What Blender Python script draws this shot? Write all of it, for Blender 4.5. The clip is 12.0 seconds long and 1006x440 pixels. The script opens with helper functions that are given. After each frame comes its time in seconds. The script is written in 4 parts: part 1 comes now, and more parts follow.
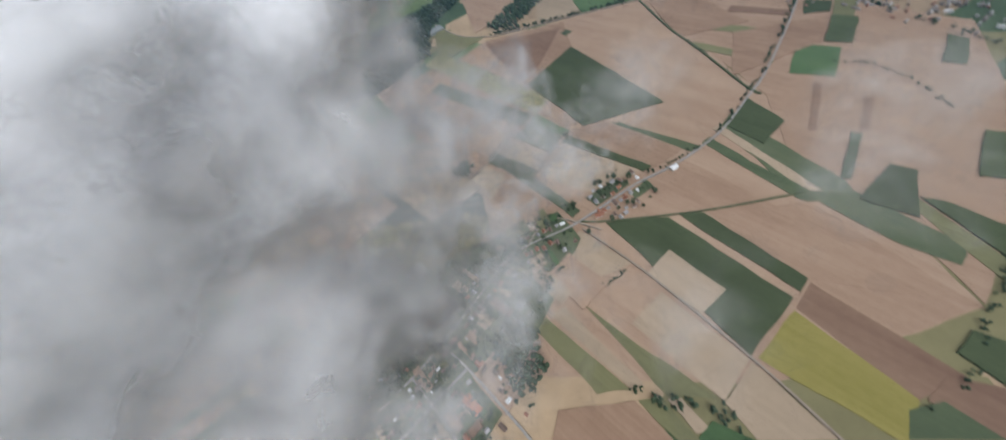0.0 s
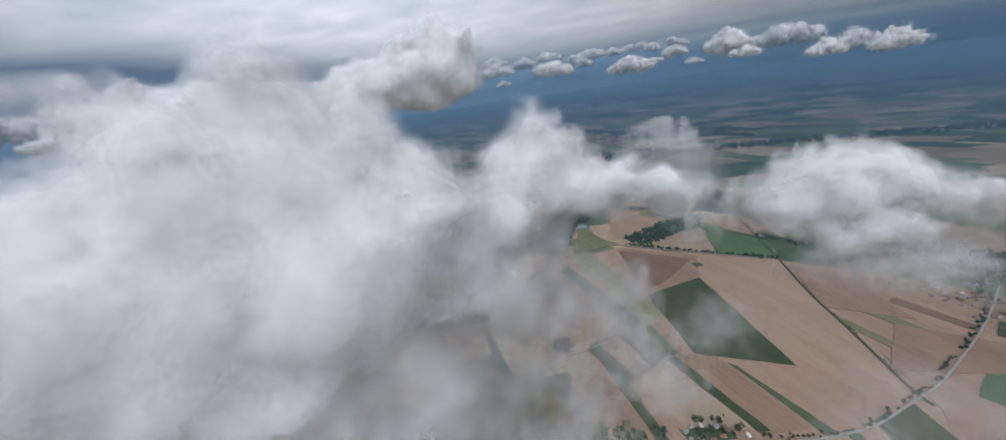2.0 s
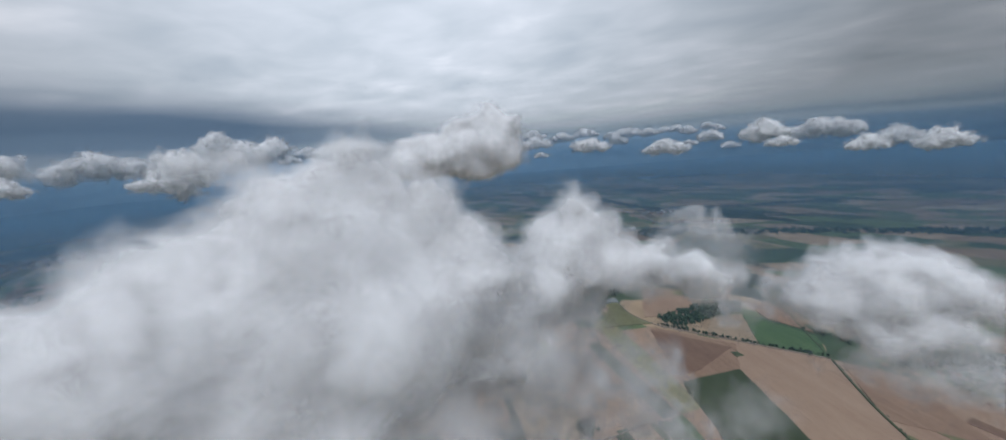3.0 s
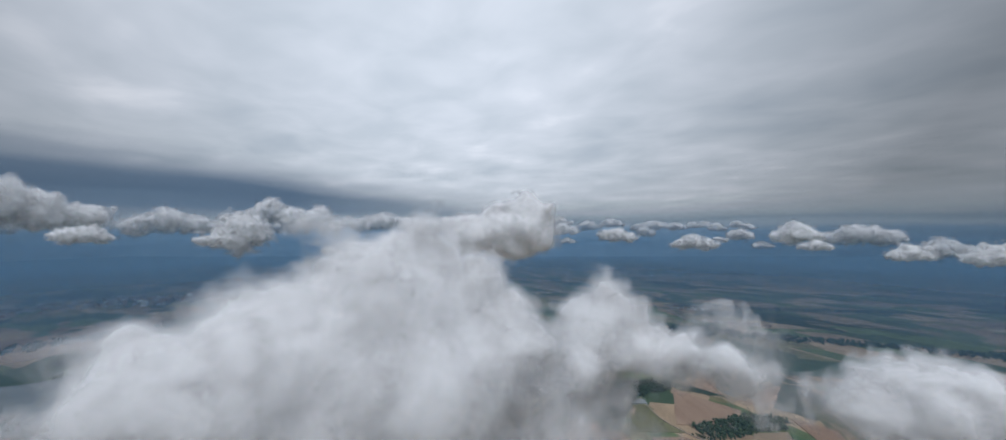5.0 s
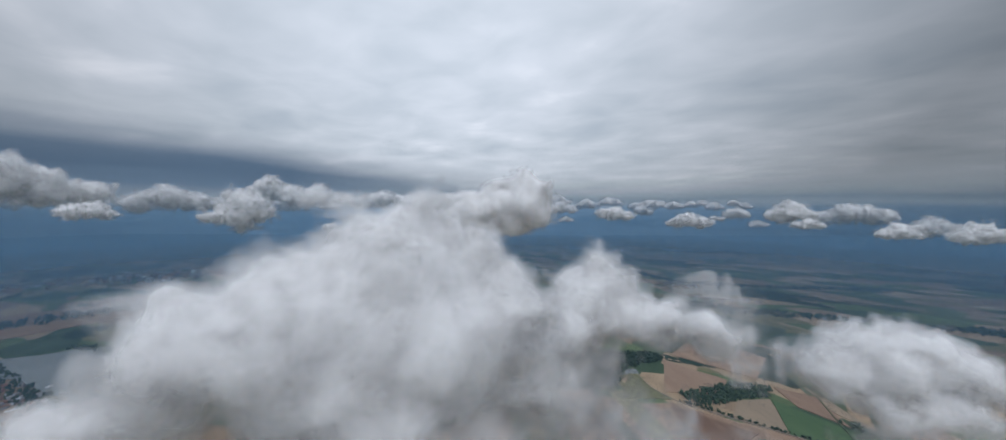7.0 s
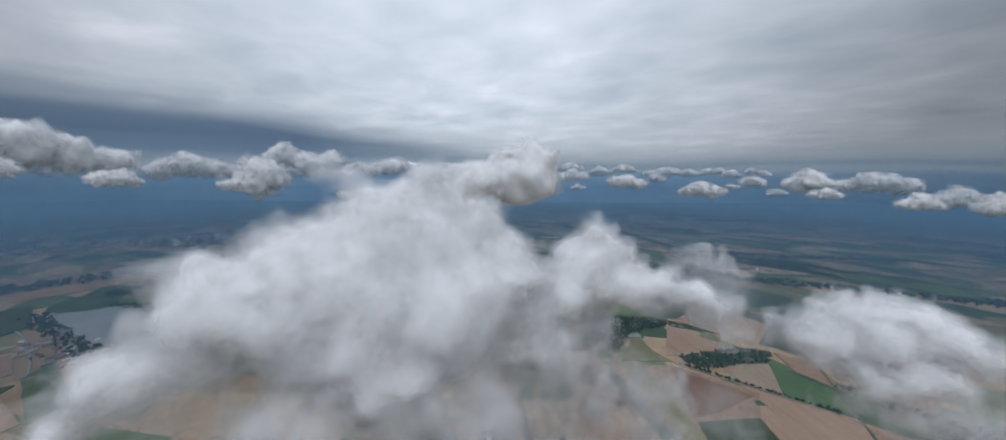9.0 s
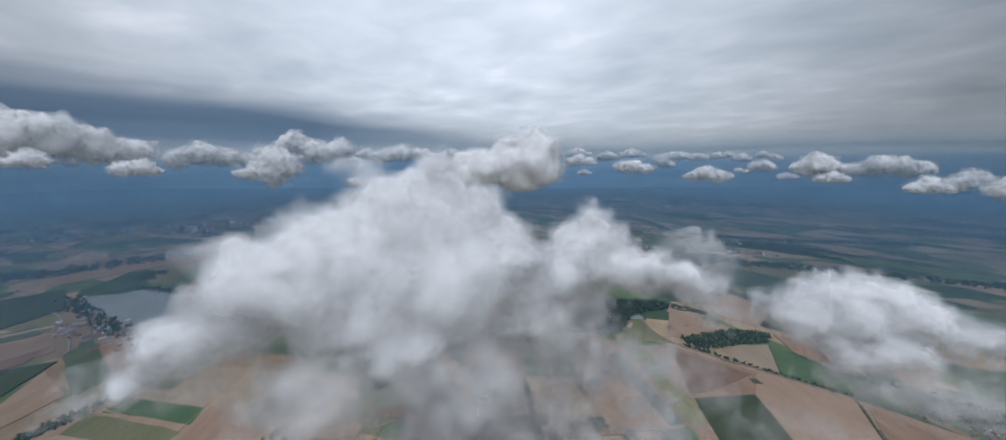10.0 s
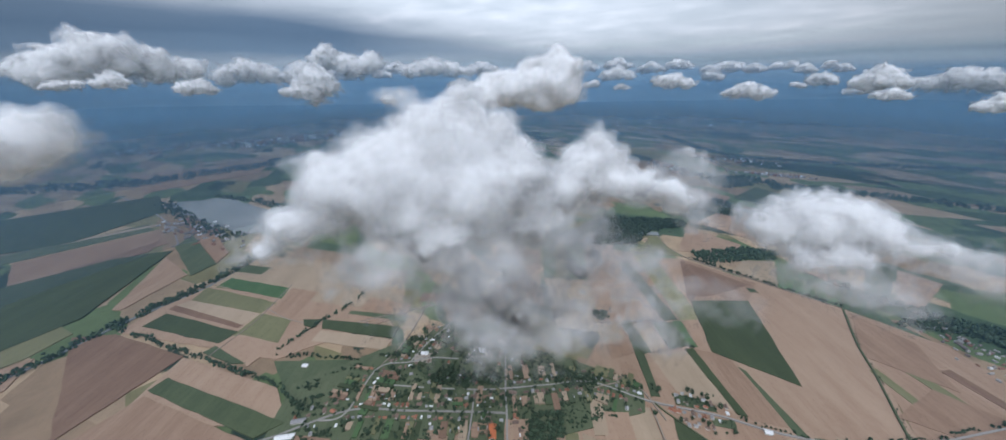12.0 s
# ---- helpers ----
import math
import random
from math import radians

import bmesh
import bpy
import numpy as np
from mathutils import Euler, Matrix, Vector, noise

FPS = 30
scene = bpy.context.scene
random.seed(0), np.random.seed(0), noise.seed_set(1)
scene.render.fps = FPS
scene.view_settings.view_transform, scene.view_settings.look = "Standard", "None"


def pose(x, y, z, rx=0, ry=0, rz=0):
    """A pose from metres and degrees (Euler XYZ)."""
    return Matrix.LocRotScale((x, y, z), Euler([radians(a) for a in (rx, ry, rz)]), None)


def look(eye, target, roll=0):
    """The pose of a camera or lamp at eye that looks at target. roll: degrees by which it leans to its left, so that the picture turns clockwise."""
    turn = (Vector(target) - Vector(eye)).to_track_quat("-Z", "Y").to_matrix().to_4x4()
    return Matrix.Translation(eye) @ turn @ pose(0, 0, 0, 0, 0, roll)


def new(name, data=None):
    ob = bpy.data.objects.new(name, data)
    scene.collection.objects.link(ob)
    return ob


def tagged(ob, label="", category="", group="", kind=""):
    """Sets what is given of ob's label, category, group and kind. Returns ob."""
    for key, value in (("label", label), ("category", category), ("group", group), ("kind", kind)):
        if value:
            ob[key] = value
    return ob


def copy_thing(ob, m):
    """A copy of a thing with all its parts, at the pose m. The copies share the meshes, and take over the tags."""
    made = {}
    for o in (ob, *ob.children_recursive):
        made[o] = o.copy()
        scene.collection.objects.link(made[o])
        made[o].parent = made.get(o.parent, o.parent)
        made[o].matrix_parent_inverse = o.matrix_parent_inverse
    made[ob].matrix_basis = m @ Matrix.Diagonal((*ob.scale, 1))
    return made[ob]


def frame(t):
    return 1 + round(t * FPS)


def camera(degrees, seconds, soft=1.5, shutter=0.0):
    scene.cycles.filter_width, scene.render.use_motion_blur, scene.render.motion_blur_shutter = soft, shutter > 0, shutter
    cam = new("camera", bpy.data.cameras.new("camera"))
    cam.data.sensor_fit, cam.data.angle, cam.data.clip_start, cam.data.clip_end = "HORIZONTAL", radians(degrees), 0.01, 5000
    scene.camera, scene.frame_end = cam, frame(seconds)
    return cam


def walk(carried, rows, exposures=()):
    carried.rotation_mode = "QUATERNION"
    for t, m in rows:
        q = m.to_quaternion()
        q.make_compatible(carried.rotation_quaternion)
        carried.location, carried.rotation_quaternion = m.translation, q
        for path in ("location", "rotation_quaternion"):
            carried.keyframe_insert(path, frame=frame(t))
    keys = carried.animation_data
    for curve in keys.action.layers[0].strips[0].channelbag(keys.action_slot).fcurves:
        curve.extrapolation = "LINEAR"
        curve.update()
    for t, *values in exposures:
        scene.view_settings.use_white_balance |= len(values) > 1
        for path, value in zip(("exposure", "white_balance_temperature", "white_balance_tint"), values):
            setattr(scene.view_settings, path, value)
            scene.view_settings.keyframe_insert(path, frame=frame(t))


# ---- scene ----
cam = camera(111.1, 12.0, shutter=0.25)
ROWS = [
    # seconds, eye x, y, z, yaw to the left, pitch, roll
    (0.0, 0.0, 0.0, 371.5, 17.90, -54.65, -23.20),
    (0.5, 3.0, -12.5, 381.8, 23.48, -40.11, -12.92),
    (1.0, 5.8, -25.1, 391.6, 26.39, -29.59, -7.54),
    (1.5, 8.3, -37.6, 400.6, 28.05, -25.31, -7.05),
    (2.0, 10.2, -49.6, 408.4, 29.28, -22.81, -8.21),
    (2.5, 11.9, -61.0, 415.1, 30.80, -18.25, -7.30),
    (3.0, 13.2, -71.9, 420.6, 33.07, -11.93, -4.37),
    (3.5, 14.4, -82.1, 423.6, 35.47, -4.59, -1.50),
    (5.5, 20.9, -108.7, 420.8, 36.46, 1.74, 0.00),
    (6.0, 23.3, -111.8, 419.9, 36.06, 0.69, -0.07),
    (6.5, 25.8, -114.4, 419.1, 36.01, -0.73, -0.08),
    (7.0, 28.5, -116.7, 418.6, 36.25, -1.87, 0.17),
    (9.0, 42.1, -119.5, 423.9, 38.25, -7.42, 0.33),
    (9.5, 50.7, -125.4, 425.5, 38.78, -8.00, -0.32),
    (10.0, 60.6, -132.3, 427.2, 39.59, -9.79, -0.17),
    (10.5, 72.5, -140.5, 429.5, 40.97, -14.90, 0.27),
    (11.0, 86.2, -150.0, 432.7, 42.58, -18.99, 0.55),
    (11.5, 100.8, -160.0, 436.6, 44.02, -21.22, 0.11),
    (12.0, 115.4, -170.0, 440.6, 45.17, -23.13, -0.67),
]


def seen_from(x, y, z, yaw, pitch, roll):
    a, b = radians(yaw), radians(pitch)
    ahead = Vector((-math.sin(a) * math.cos(b), math.cos(a) * math.cos(b), math.sin(b)))
    return look((x, y, z), Vector((x, y, z)) + ahead, roll)


walk(cam, [(t, seen_from(*rest)) for t, *rest in ROWS], [(0.0, 0.26, 6150, 10), (1.5, 0.08, 6100, 10), (3.0, -0.16, 6000, 10), (6.5, -0.22, 5980, 10), (9.5, -0.14, 5920, 10), (12.0, 0.2, 5800, 10)])
scene.cycles.transparent_max_bounces = 72
scene.cycles.max_bounces, scene.cycles.diffuse_bounces, scene.cycles.transmission_bounces = 16, 12, 12

# ---- world, sun ----
SUN_UP, SUN_ROUND = 52.0, 222.0  # elevation, and bearing from +y to the left


def tree(owner):
    """The node tree of a fresh material or world, and a short way to add nodes to it."""
    owner.use_nodes = True
    t = owner.node_tree
    t.nodes.clear()

    def add(kind, **values):
        n = t.nodes.new("ShaderNode" + kind)
        for key, value in values.items():
            if key.startswith("p_"):
                if key == "p_operation": n.operation = value
                elif key == "p_blend": n.blend_type = value
                elif key == "p_type": n.data_type = value
                elif key == "p_feature": n.feature = value
                elif key == "p_distance": n.distance = value
                elif key == "p_clamp": n.use_clamp = value
                elif key == "p_attr": n.attribute_name = value
                elif key == "p_dims": n.noise_dimensions = value
                elif key == "p_normalize": n.normalize = value
                continue
            spot = n.inputs[int(key[1:])] if key[0] == "i" and key[1:].isdigit() else n.inputs[key]
            if isinstance(value, bpy.types.NodeSocket):
                t.links.new(value, spot)
            else:
                spot.default_value = value
        return n

    return t, add


def ramp(add, fac, *stops):
    n = add("ValToRGB", i0=fac)
    e = n.color_ramp.elements
    while len(e) < len(stops):
        e.new(0.5)
    for stop, (place, colour) in zip(e, stops):
        stop.position, stop.color = place, (*colour, 1)
    return n.outputs[0]


def mixed(add, fac, a, b, blend="MIX"):
    return add("MixRGB", p_blend=blend, i0=fac, i1=a, i2=b).outputs[0]


def maths(add, operation, a, b=0.0, clamp=False):
    return add("Math", p_operation=operation, p_clamp=clamp, i0=a, i1=b).outputs[0]


def build_sky():
    world = bpy.data.worlds.new("overcast_sky")
    scene.world = world
    t, add = tree(world)
    sky = add("TexSky")
    sky.sky_type, sky.sun_disc = "NISHITA", False
    sky.sun_elevation, sky.sun_rotation = radians(SUN_UP), radians(-SUN_ROUND)
    sky.air_density, sky.dust_density = 1.5, 2.0
    blue = add("VectorMath", p_operation="SCALE", i0=sky.outputs[0], Scale=0.08).outputs[0]
    way = add("TexCoord").outputs["Generated"]
    axes = add("SeparateXYZ", i0=way).outputs
    up = maths(add, "MAXIMUM", axes[2], 0.0)
    far = maths(add, "ADD", up, 0.11)
    flat = add("CombineXYZ", i0=maths(add, "DIVIDE", axes[0], far), i1=maths(add, "DIVIDE", axes[1], far), i2=0.0).outputs[0]
    # the stratus deck: broad swells with smaller mottled rolls on them
    turned = add("Mapping", i0=flat, Rotation=(0, 0, radians(-30)), Scale=(0.8, 1.0, 1.0)).outputs[0]
    big = add("TexNoise", Vector=turned, Scale=0.7, Detail=3.0, Roughness=0.5, Distortion=0.3).outputs[0]
    rolls = add("TexNoise", Vector=turned, Scale=2.6, Detail=4.0, Roughness=0.45, Distortion=0.3).outputs[0]
    tone = maths(add, "ADD", maths(add, "MULTIPLY", big, 0.55), maths(add, "MULTIPLY", rolls, 0.45))
    deck = ramp(add, tone, (0.32, (0.455, 0.495, 0.535)), (0.45, (0.55, 0.58, 0.61)), (0.56, (0.64, 0.66, 0.69)), (0.68, (0.84, 0.835, 0.85)))
    # the deck's brightness is painted: peak 45 degrees left, opposite the sun lamp
    glow = add("VectorMath", p_operation="DOT_PRODUCT", i0=way, i1=(-0.579, 0.579, 0.574)).outputs["Value"]
    light = add("MapRange", i0=glow, i1=0.5, i2=0.98, i3=0.46, i4=1.42).outputs[0]
    lit = add("VectorMath", p_operation="SCALE", i0=deck, Scale=light).outputs[0]
    # low over the horizon pale air, and to one side a dark blue bank under the deck
    bank = add("TexNoise", Vector=add("Mapping", i0=way, Scale=(1.2, 1.2, 14.0)).outputs[0], Scale=2.0, Detail=5.0).outputs[0]
    height = maths(add, "ADD", axes[2], maths(add, "MULTIPLY", maths(add, "SUBTRACT", bank, 0.5), 0.05))
    air = ramp(add, maths(add, "MULTIPLY", height, 8.0), (0.0, (0.23, 0.33, 0.44)), (0.12, (0.36, 0.43, 0.49)), (0.22, (0.26, 0.33, 0.39)), (0.36, (0.42, 0.46, 0.49)), (0.6, (0.50, 0.53, 0.55)))
    rain = ramp(add, maths(add, "MULTIPLY", height, 5.0), (0.0, (0.16, 0.26, 0.37)), (0.13, (0.38, 0.43, 0.48)), (0.24, (0.15, 0.22, 0.31)), (0.42, (0.10, 0.155, 0.235)), (0.75, (0.17, 0.215, 0.28)))
    left = add("VectorMath", p_operation="DOT_PRODUCT", i0=way, i1=(-0.97, -0.25, 0.0)).outputs["Value"]
    low = mixed(add, add("MapRange", i0=left, i1=0.30, i2=0.8, i3=0.0, i4=1.0).outputs[0], air, rain)
    leaning = add("MapRange", i0=left, i1=0.35, i2=0.95, i3=0.0, i4=0.085).outputs[0]
    edge = add("MapRange", i0=maths(add, "SUBTRACT", height, leaning), i1=0.025, i2=0.1, i3=0.0, i4=1.0).outputs[0]
    dim = add("MapRange", i0=glow, i1=0.3, i2=0.75, i3=0.6, i4=1.0).outputs[0]
    above = mixed(add, edge, add("VectorMath", p_operation="SCALE", i0=low, Scale=dim).outputs[0], lit)
    above = mixed(add, 0.06, above, blue)
    # country past the last fields, blue haze and darker sides painted into its colour
    streak = add("TexNoise", Vector=add("Mapping", i0=way, Scale=(5.0, 5.0, 70.0)).outputs[0], Scale=2.0, Detail=6.0).outputs[0]
    land = ramp(add, streak, (0.35, (0.11, 0.215, 0.35)), (0.65, (0.15, 0.275, 0.42)))
    land = add("VectorMath", p_operation="SCALE", i0=land, Scale=dim).outputs[0]
    side = add("MapRange", i0=axes[2], i1=-0.03, i2=0.012, i3=0.0, i4=1.0).outputs[0]
    out = mixed(add, side, land, above)
    back = add("Background", i0=out, i1=1.0)
    t.links.new(back.outputs[0], add("OutputWorld").inputs[0])


build_sky()
sun = new("sun", bpy.data.lights.new("sun", "SUN"))
sun.data.energy, sun.data.angle, sun.data.color = 2.1, radians(70), (1.0, 0.985, 0.98)
sun.matrix_world = look((0, 0, 0), (math.sin(radians(SUN_ROUND)), -math.cos(radians(SUN_ROUND)), -math.tan(radians(SUN_UP))))


# ---- materials ----
def material(name):
    m = bpy.data.materials.new(name)
    t, add = tree(m)
    return m, t, add


def surface(t, add, colour, rough=0.9, bump=None, depth=1.0, spec=0.15):
    p = add("BsdfPrincipled", Roughness=rough)
    p.inputs["Specular IOR Level"].default_value = spec
    t.links.new(colour, p.inputs["Base Color"])
    if bump is not None:
        b = add("Bump", Strength=0.6, Distance=depth, Height=bump)
        t.links.new(b.outputs[0], p.inputs["Normal"])
    t.links.new(p.outputs[0], add("OutputMaterial").inputs[0])
    return p


def crop_material(name, dark, mid, pale, rows=0.0, turn=-45.0, grain=0.12):
    """A crop or stubble: cloudy soil tones, drill rows or tramlines, and fine grain."""
    m, t, add = material(name)
    at = add("NewGeometry").outputs["Position"]
    lie = add("Mapping", i0=at, Rotation=(0, 0, radians(-turn))).outputs[0]
    long = add("Mapping", i0=lie, Scale=(0.25, 1.0, 1.0)).outputs[0]
    soil = add("TexNoise", Vector=long, Scale=0.028, Detail=6.0, Roughness=0.6).outputs[0]
    fine = add("TexNoise", Vector=at, Scale=grain, Detail=5.0, Roughness=0.7).outputs[0]
    each = add("ObjectInfo").outputs["Random"]
    lanes = add("TexNoise", Vector=add("Mapping", i0=lie, Scale=(0.02, 1.0, 1.0)).outputs[0], Scale=0.22, Detail=4.0, Roughness=0.75).outputs[0]
    tone = maths(add, "ADD", maths(add, "MULTIPLY", soil, 0.5), maths(add, "MULTIPLY", fine, 0.2))
    tone = maths(add, "ADD", tone, maths(add, "MULTIPLY", lanes, 0.3 + rows))
    tone = maths(add, "ADD", tone, maths(add, "MULTIPLY", maths(add, "SUBTRACT", each, 0.5), 0.22))
    shift = (0.3 + rows) / 2 - 0.15
    colour = ramp(add, maths(add, "SUBTRACT", tone, shift), (0.3, dark), (0.5, mid), (0.7, pale))
    surface(t, add, colour, 0.95, fine, 0.5, 0.05)
    return m


STUBBLE = crop_material("stubble", (0.255, 0.165, 0.112), (0.335, 0.228, 0.158), (0.405, 0.29, 0.205))
SAND = crop_material("pale_stubble", (0.30, 0.235, 0.165), (0.37, 0.285, 0.20), (0.44, 0.34, 0.245))
PLOUGH = crop_material("ploughed_soil", (0.17, 0.105, 0.075), (0.225, 0.145, 0.10), (0.28, 0.185, 0.13))
MAIZE = crop_material("maize", (0.055, 0.07, 0.037), (0.073, 0.092, 0.048), (0.1, 0.12, 0.062))
GRASS = crop_material("meadow_grass", (0.066, 0.085, 0.05), (0.092, 0.115, 0.064), (0.13, 0.145, 0.085))
CLOVER = crop_material("bright_clover", (0.065, 0.11, 0.05), (0.085, 0.14, 0.062), (0.11, 0.165, 0.078))
OLIVE = crop_material("olive_ley", (0.14, 0.14, 0.075), (0.185, 0.18, 0.095), (0.23, 0.215, 0.12))
MUSTARD = crop_material("mustard_crop", (0.18, 0.155, 0.045), (0.235, 0.205, 0.06), (0.29, 0.25, 0.085))
STRIPED = crop_material("striped_stubble", (0.20, 0.20, 0.10), (0.29, 0.26, 0.15), (0.40, 0.34, 0.22), rows=0.5)


def far_fields():
    m, t, add = material("field_patchwork")
    at = add("NewGeometry").outputs["Position"]
    bent = add("TexNoise", Vector=at, Scale=0.0016, Detail=1.0)
    shifted = add("VectorMath", p_operation="ADD", i0=at, i1=add("VectorMath", p_operation="SCALE", i0=bent.outputs[1], Scale=70.0).outputs[0]).outputs[0]
    lie = add("Mapping", i0=shifted, Rotation=(0, 0, radians(45)), Scale=(0.0052, 0.0105, 0.0)).outputs[0]
    cell = add("TexVoronoi", p_distance="CHEBYCHEV", Vector=lie, Scale=1.0, Randomness=0.85)
    pick = add("SeparateColor", i0=cell.outputs["Color"]).outputs
    crops = ramp(add, pick[0], (0.0, (0.28, 0.20, 0.13)), (0.15, (0.42, 0.31, 0.20)), (0.36, (0.21, 0.19, 0.10)), (0.50, (0.13, 0.17, 0.08)), (0.70, (0.075, 0.11, 0.06)), (0.86, (0.34, 0.25, 0.165)))
    crops.node.color_ramp.interpolation = "CONSTANT"
    soil = add("TexNoise", Vector=at, Scale=0.012, Detail=8.0, Roughness=0.65).outputs[0]
    tone = add("MapRange", i0=soil, i1=0.25, i2=0.75, i3=0.72, i4=1.25).outputs[0]
    colour = add("VectorMath", p_operation="SCALE", i0=crops, Scale=tone).outputs[0]
    # scattered coppices and hedged valleys
    woods = add("TexNoise", Vector=add("Mapping", i0=at, Rotation=(0, 0, 0.9), Scale=(0.55, 1.3, 1.0)).outputs[0], Scale=0.0021, Detail=9.0, Roughness=0.62).outputs[0]
    grove = add("MapRange", i0=woods, i1=0.57, i2=0.582, i3=0.0, i4=1.0).outputs[0]
    colour = mixed(add, grove, colour, (0.04, 0.06, 0.042, 1))
    surface(t, add, colour, 0.95, soil, 2.0, 0.03)
    return m


def plain(name, colour, rough=0.8, spread=0.25, scale=0.5, metal=0.0, spec=0.3):
    """A weathered single material: two scales of tone, and a shade of its own for each object."""
    m, t, add = material(name)
    at = add("NewGeometry").outputs["Position"]
    wide = add("TexNoise", Vector=at, Scale=scale, Detail=5.0, Roughness=0.65).outputs[0]
    each = add("ObjectInfo").outputs["Random"]
    tone = maths(add, "ADD", wide, maths(add, "MULTIPLY", maths(add, "SUBTRACT", each, 0.5), 0.5))
    gain = add("MapRange", i0=tone, i1=0.2, i2=0.8, i3=1 - spread, i4=1 + spread).outputs[0]
    c = add("VectorMath", p_operation="SCALE", i0=(*colour,), Scale=gain).outputs[0]
    p = surface(t, add, c, rough, wide, 0.1, spec)
    p.inputs["Metallic"].default_value = metal
    return m


def foliage(name, colour):
    m, t, add = material(name)
    at = add("NewGeometry").outputs
    n = add("TexNoise", Vector=at["Position"], Scale=0.35, Detail=4.0, Roughness=0.7).outputs[0]
    each = maths(add, "ADD", maths(add, "MULTIPLY", at["Random Per Island"], 0.5), maths(add, "MULTIPLY", add("ObjectInfo").outputs["Random"], 0.3))
    gain = add("MapRange", i0=maths(add, "ADD", each, maths(add, "MULTIPLY", n, 0.5)), i1=0.2, i2=1.1, i3=0.6, i4=1.5).outputs[0]
    c = add("VectorMath", p_operation="SCALE", i0=(*colour,), Scale=gain).outputs[0]
    surface(t, add, c, 0.85, n, 0.6, 0.1)
    return m


FARLAND = far_fields()
LEAF = foliage("broadleaf_foliage", (0.05, 0.074, 0.042))
BARK = plain("bark", (0.12, 0.09, 0.065))
ASPHALT = plain("road_surface", (0.30, 0.28, 0.255), 0.9, 0.15, 0.2)
TRACK = plain("farm_track", (0.31, 0.255, 0.20), 0.95, 0.2, 0.2)
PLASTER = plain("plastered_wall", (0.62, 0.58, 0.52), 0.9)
TILES_RED = plain("red_roof_tiles", (0.30, 0.135, 0.085), 0.85, 0.3)
TILES_GREY = plain("grey_roof_sheet", (0.32, 0.31, 0.31), 0.7, 0.3)
TILES_BROWN = plain("brown_roof_tiles", (0.20, 0.14, 0.11), 0.85, 0.3)
WHITE_SHEET = plain("white_sheet_roof", (0.78, 0.78, 0.78), 0.6, 0.08)
ORANGE = plain("orange_roof_tiles", (0.55, 0.17, 0.07), 0.8, 0.12)
YARD = plain("trodden_yard", (0.30, 0.26, 0.21), 0.95, 0.3, 0.15)
STEEL = plain("pale_painted_steel", (0.72, 0.73, 0.74), 0.45, 0.05)


def water_material():
    m, t, add = material("lake_water")
    at = add("NewGeometry").outputs["Position"]
    waves = add("TexNoise", Vector=at, Scale=0.25, Detail=6.0, Roughness=0.6).outputs[0]
    wide = add("TexNoise", Vector=at, Scale=0.006, Detail=3.0).outputs[0]
    # pale base colour carries part of the sky's reflection, beside the real gloss
    c = ramp(add, wide, (0.35, (0.22, 0.235, 0.225)), (0.65, (0.29, 0.30, 0.285)))
    p = surface(t, add, c, 0.12, waves, 0.15, 0.9)
    return m


WATER = water_material()


def cloud_material():
    """Cloud droplets: white, scattering both ways, as dense as the mesh says and torn at many scales."""
    m, t, add = material("cloud_vapour")
    at = add("NewGeometry").outputs["Position"]
    dense = add("Attribute", p_attr="cover").outputs["Fac"]
    grain = add("Attribute", p_attr="grain").outputs["Fac"]
    tear = add("Attribute", p_attr="tear").outputs["Fac"]
    here = add("VectorMath", p_operation="SCALE", i0=at, Scale=grain).outputs[0]
    n = add("TexNoise", Vector=here, Scale=1.0, Detail=7.0, Roughness=0.6, Distortion=0.35).outputs[0]
    torn = maths(add, "ADD", 1.0, maths(add, "MULTIPLY", maths(add, "MULTIPLY", maths(add, "SUBTRACT", n, 0.5), 9.0), tear))
    thin = maths(add, "MULTIPLY", dense, maths(add, "MAXIMUM", torn, 0.0))
    solid = maths(add, "GREATER_THAN", dense, 0.98)
    cover = maths(add, "MAXIMUM", thin, solid, True)
    front = add("BsdfDiffuse", Color=(0.993, 0.995, 0.998, 1))
    behind = add("BsdfTranslucent", Color=(0.993, 0.995, 0.998, 1))
    both = add("MixShader", i0=0.45, i1=front.outputs[0], i2=behind.outputs[0])
    out = add("MixShader", i0=cover, i1=add("BsdfTransparent").outputs[0], i2=both.outputs[0])
    t.links.new(out.outputs[0], add("OutputMaterial").inputs[0])
    return m


VAPOUR = cloud_material()


def haze_sheet_material():
    """Aerial haze painted as a blue sheet, its opacity growing with distance from the centre."""
    m, t, add = material("painted_haze")
    at = add("NewGeometry").outputs["Position"]
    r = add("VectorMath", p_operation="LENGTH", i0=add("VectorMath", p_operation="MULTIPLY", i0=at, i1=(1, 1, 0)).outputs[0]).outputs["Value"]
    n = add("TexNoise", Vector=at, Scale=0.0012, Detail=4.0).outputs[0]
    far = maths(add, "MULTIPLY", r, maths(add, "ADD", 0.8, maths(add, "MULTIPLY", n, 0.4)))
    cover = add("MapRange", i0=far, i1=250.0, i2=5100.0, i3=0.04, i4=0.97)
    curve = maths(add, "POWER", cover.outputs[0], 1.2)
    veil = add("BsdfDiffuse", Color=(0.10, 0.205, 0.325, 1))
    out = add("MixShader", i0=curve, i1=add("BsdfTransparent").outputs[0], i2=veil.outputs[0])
    t.links.new(out.outputs[0], add("OutputMaterial").inputs[0])
    return m


HAZE_SHEET = haze_sheet_material()


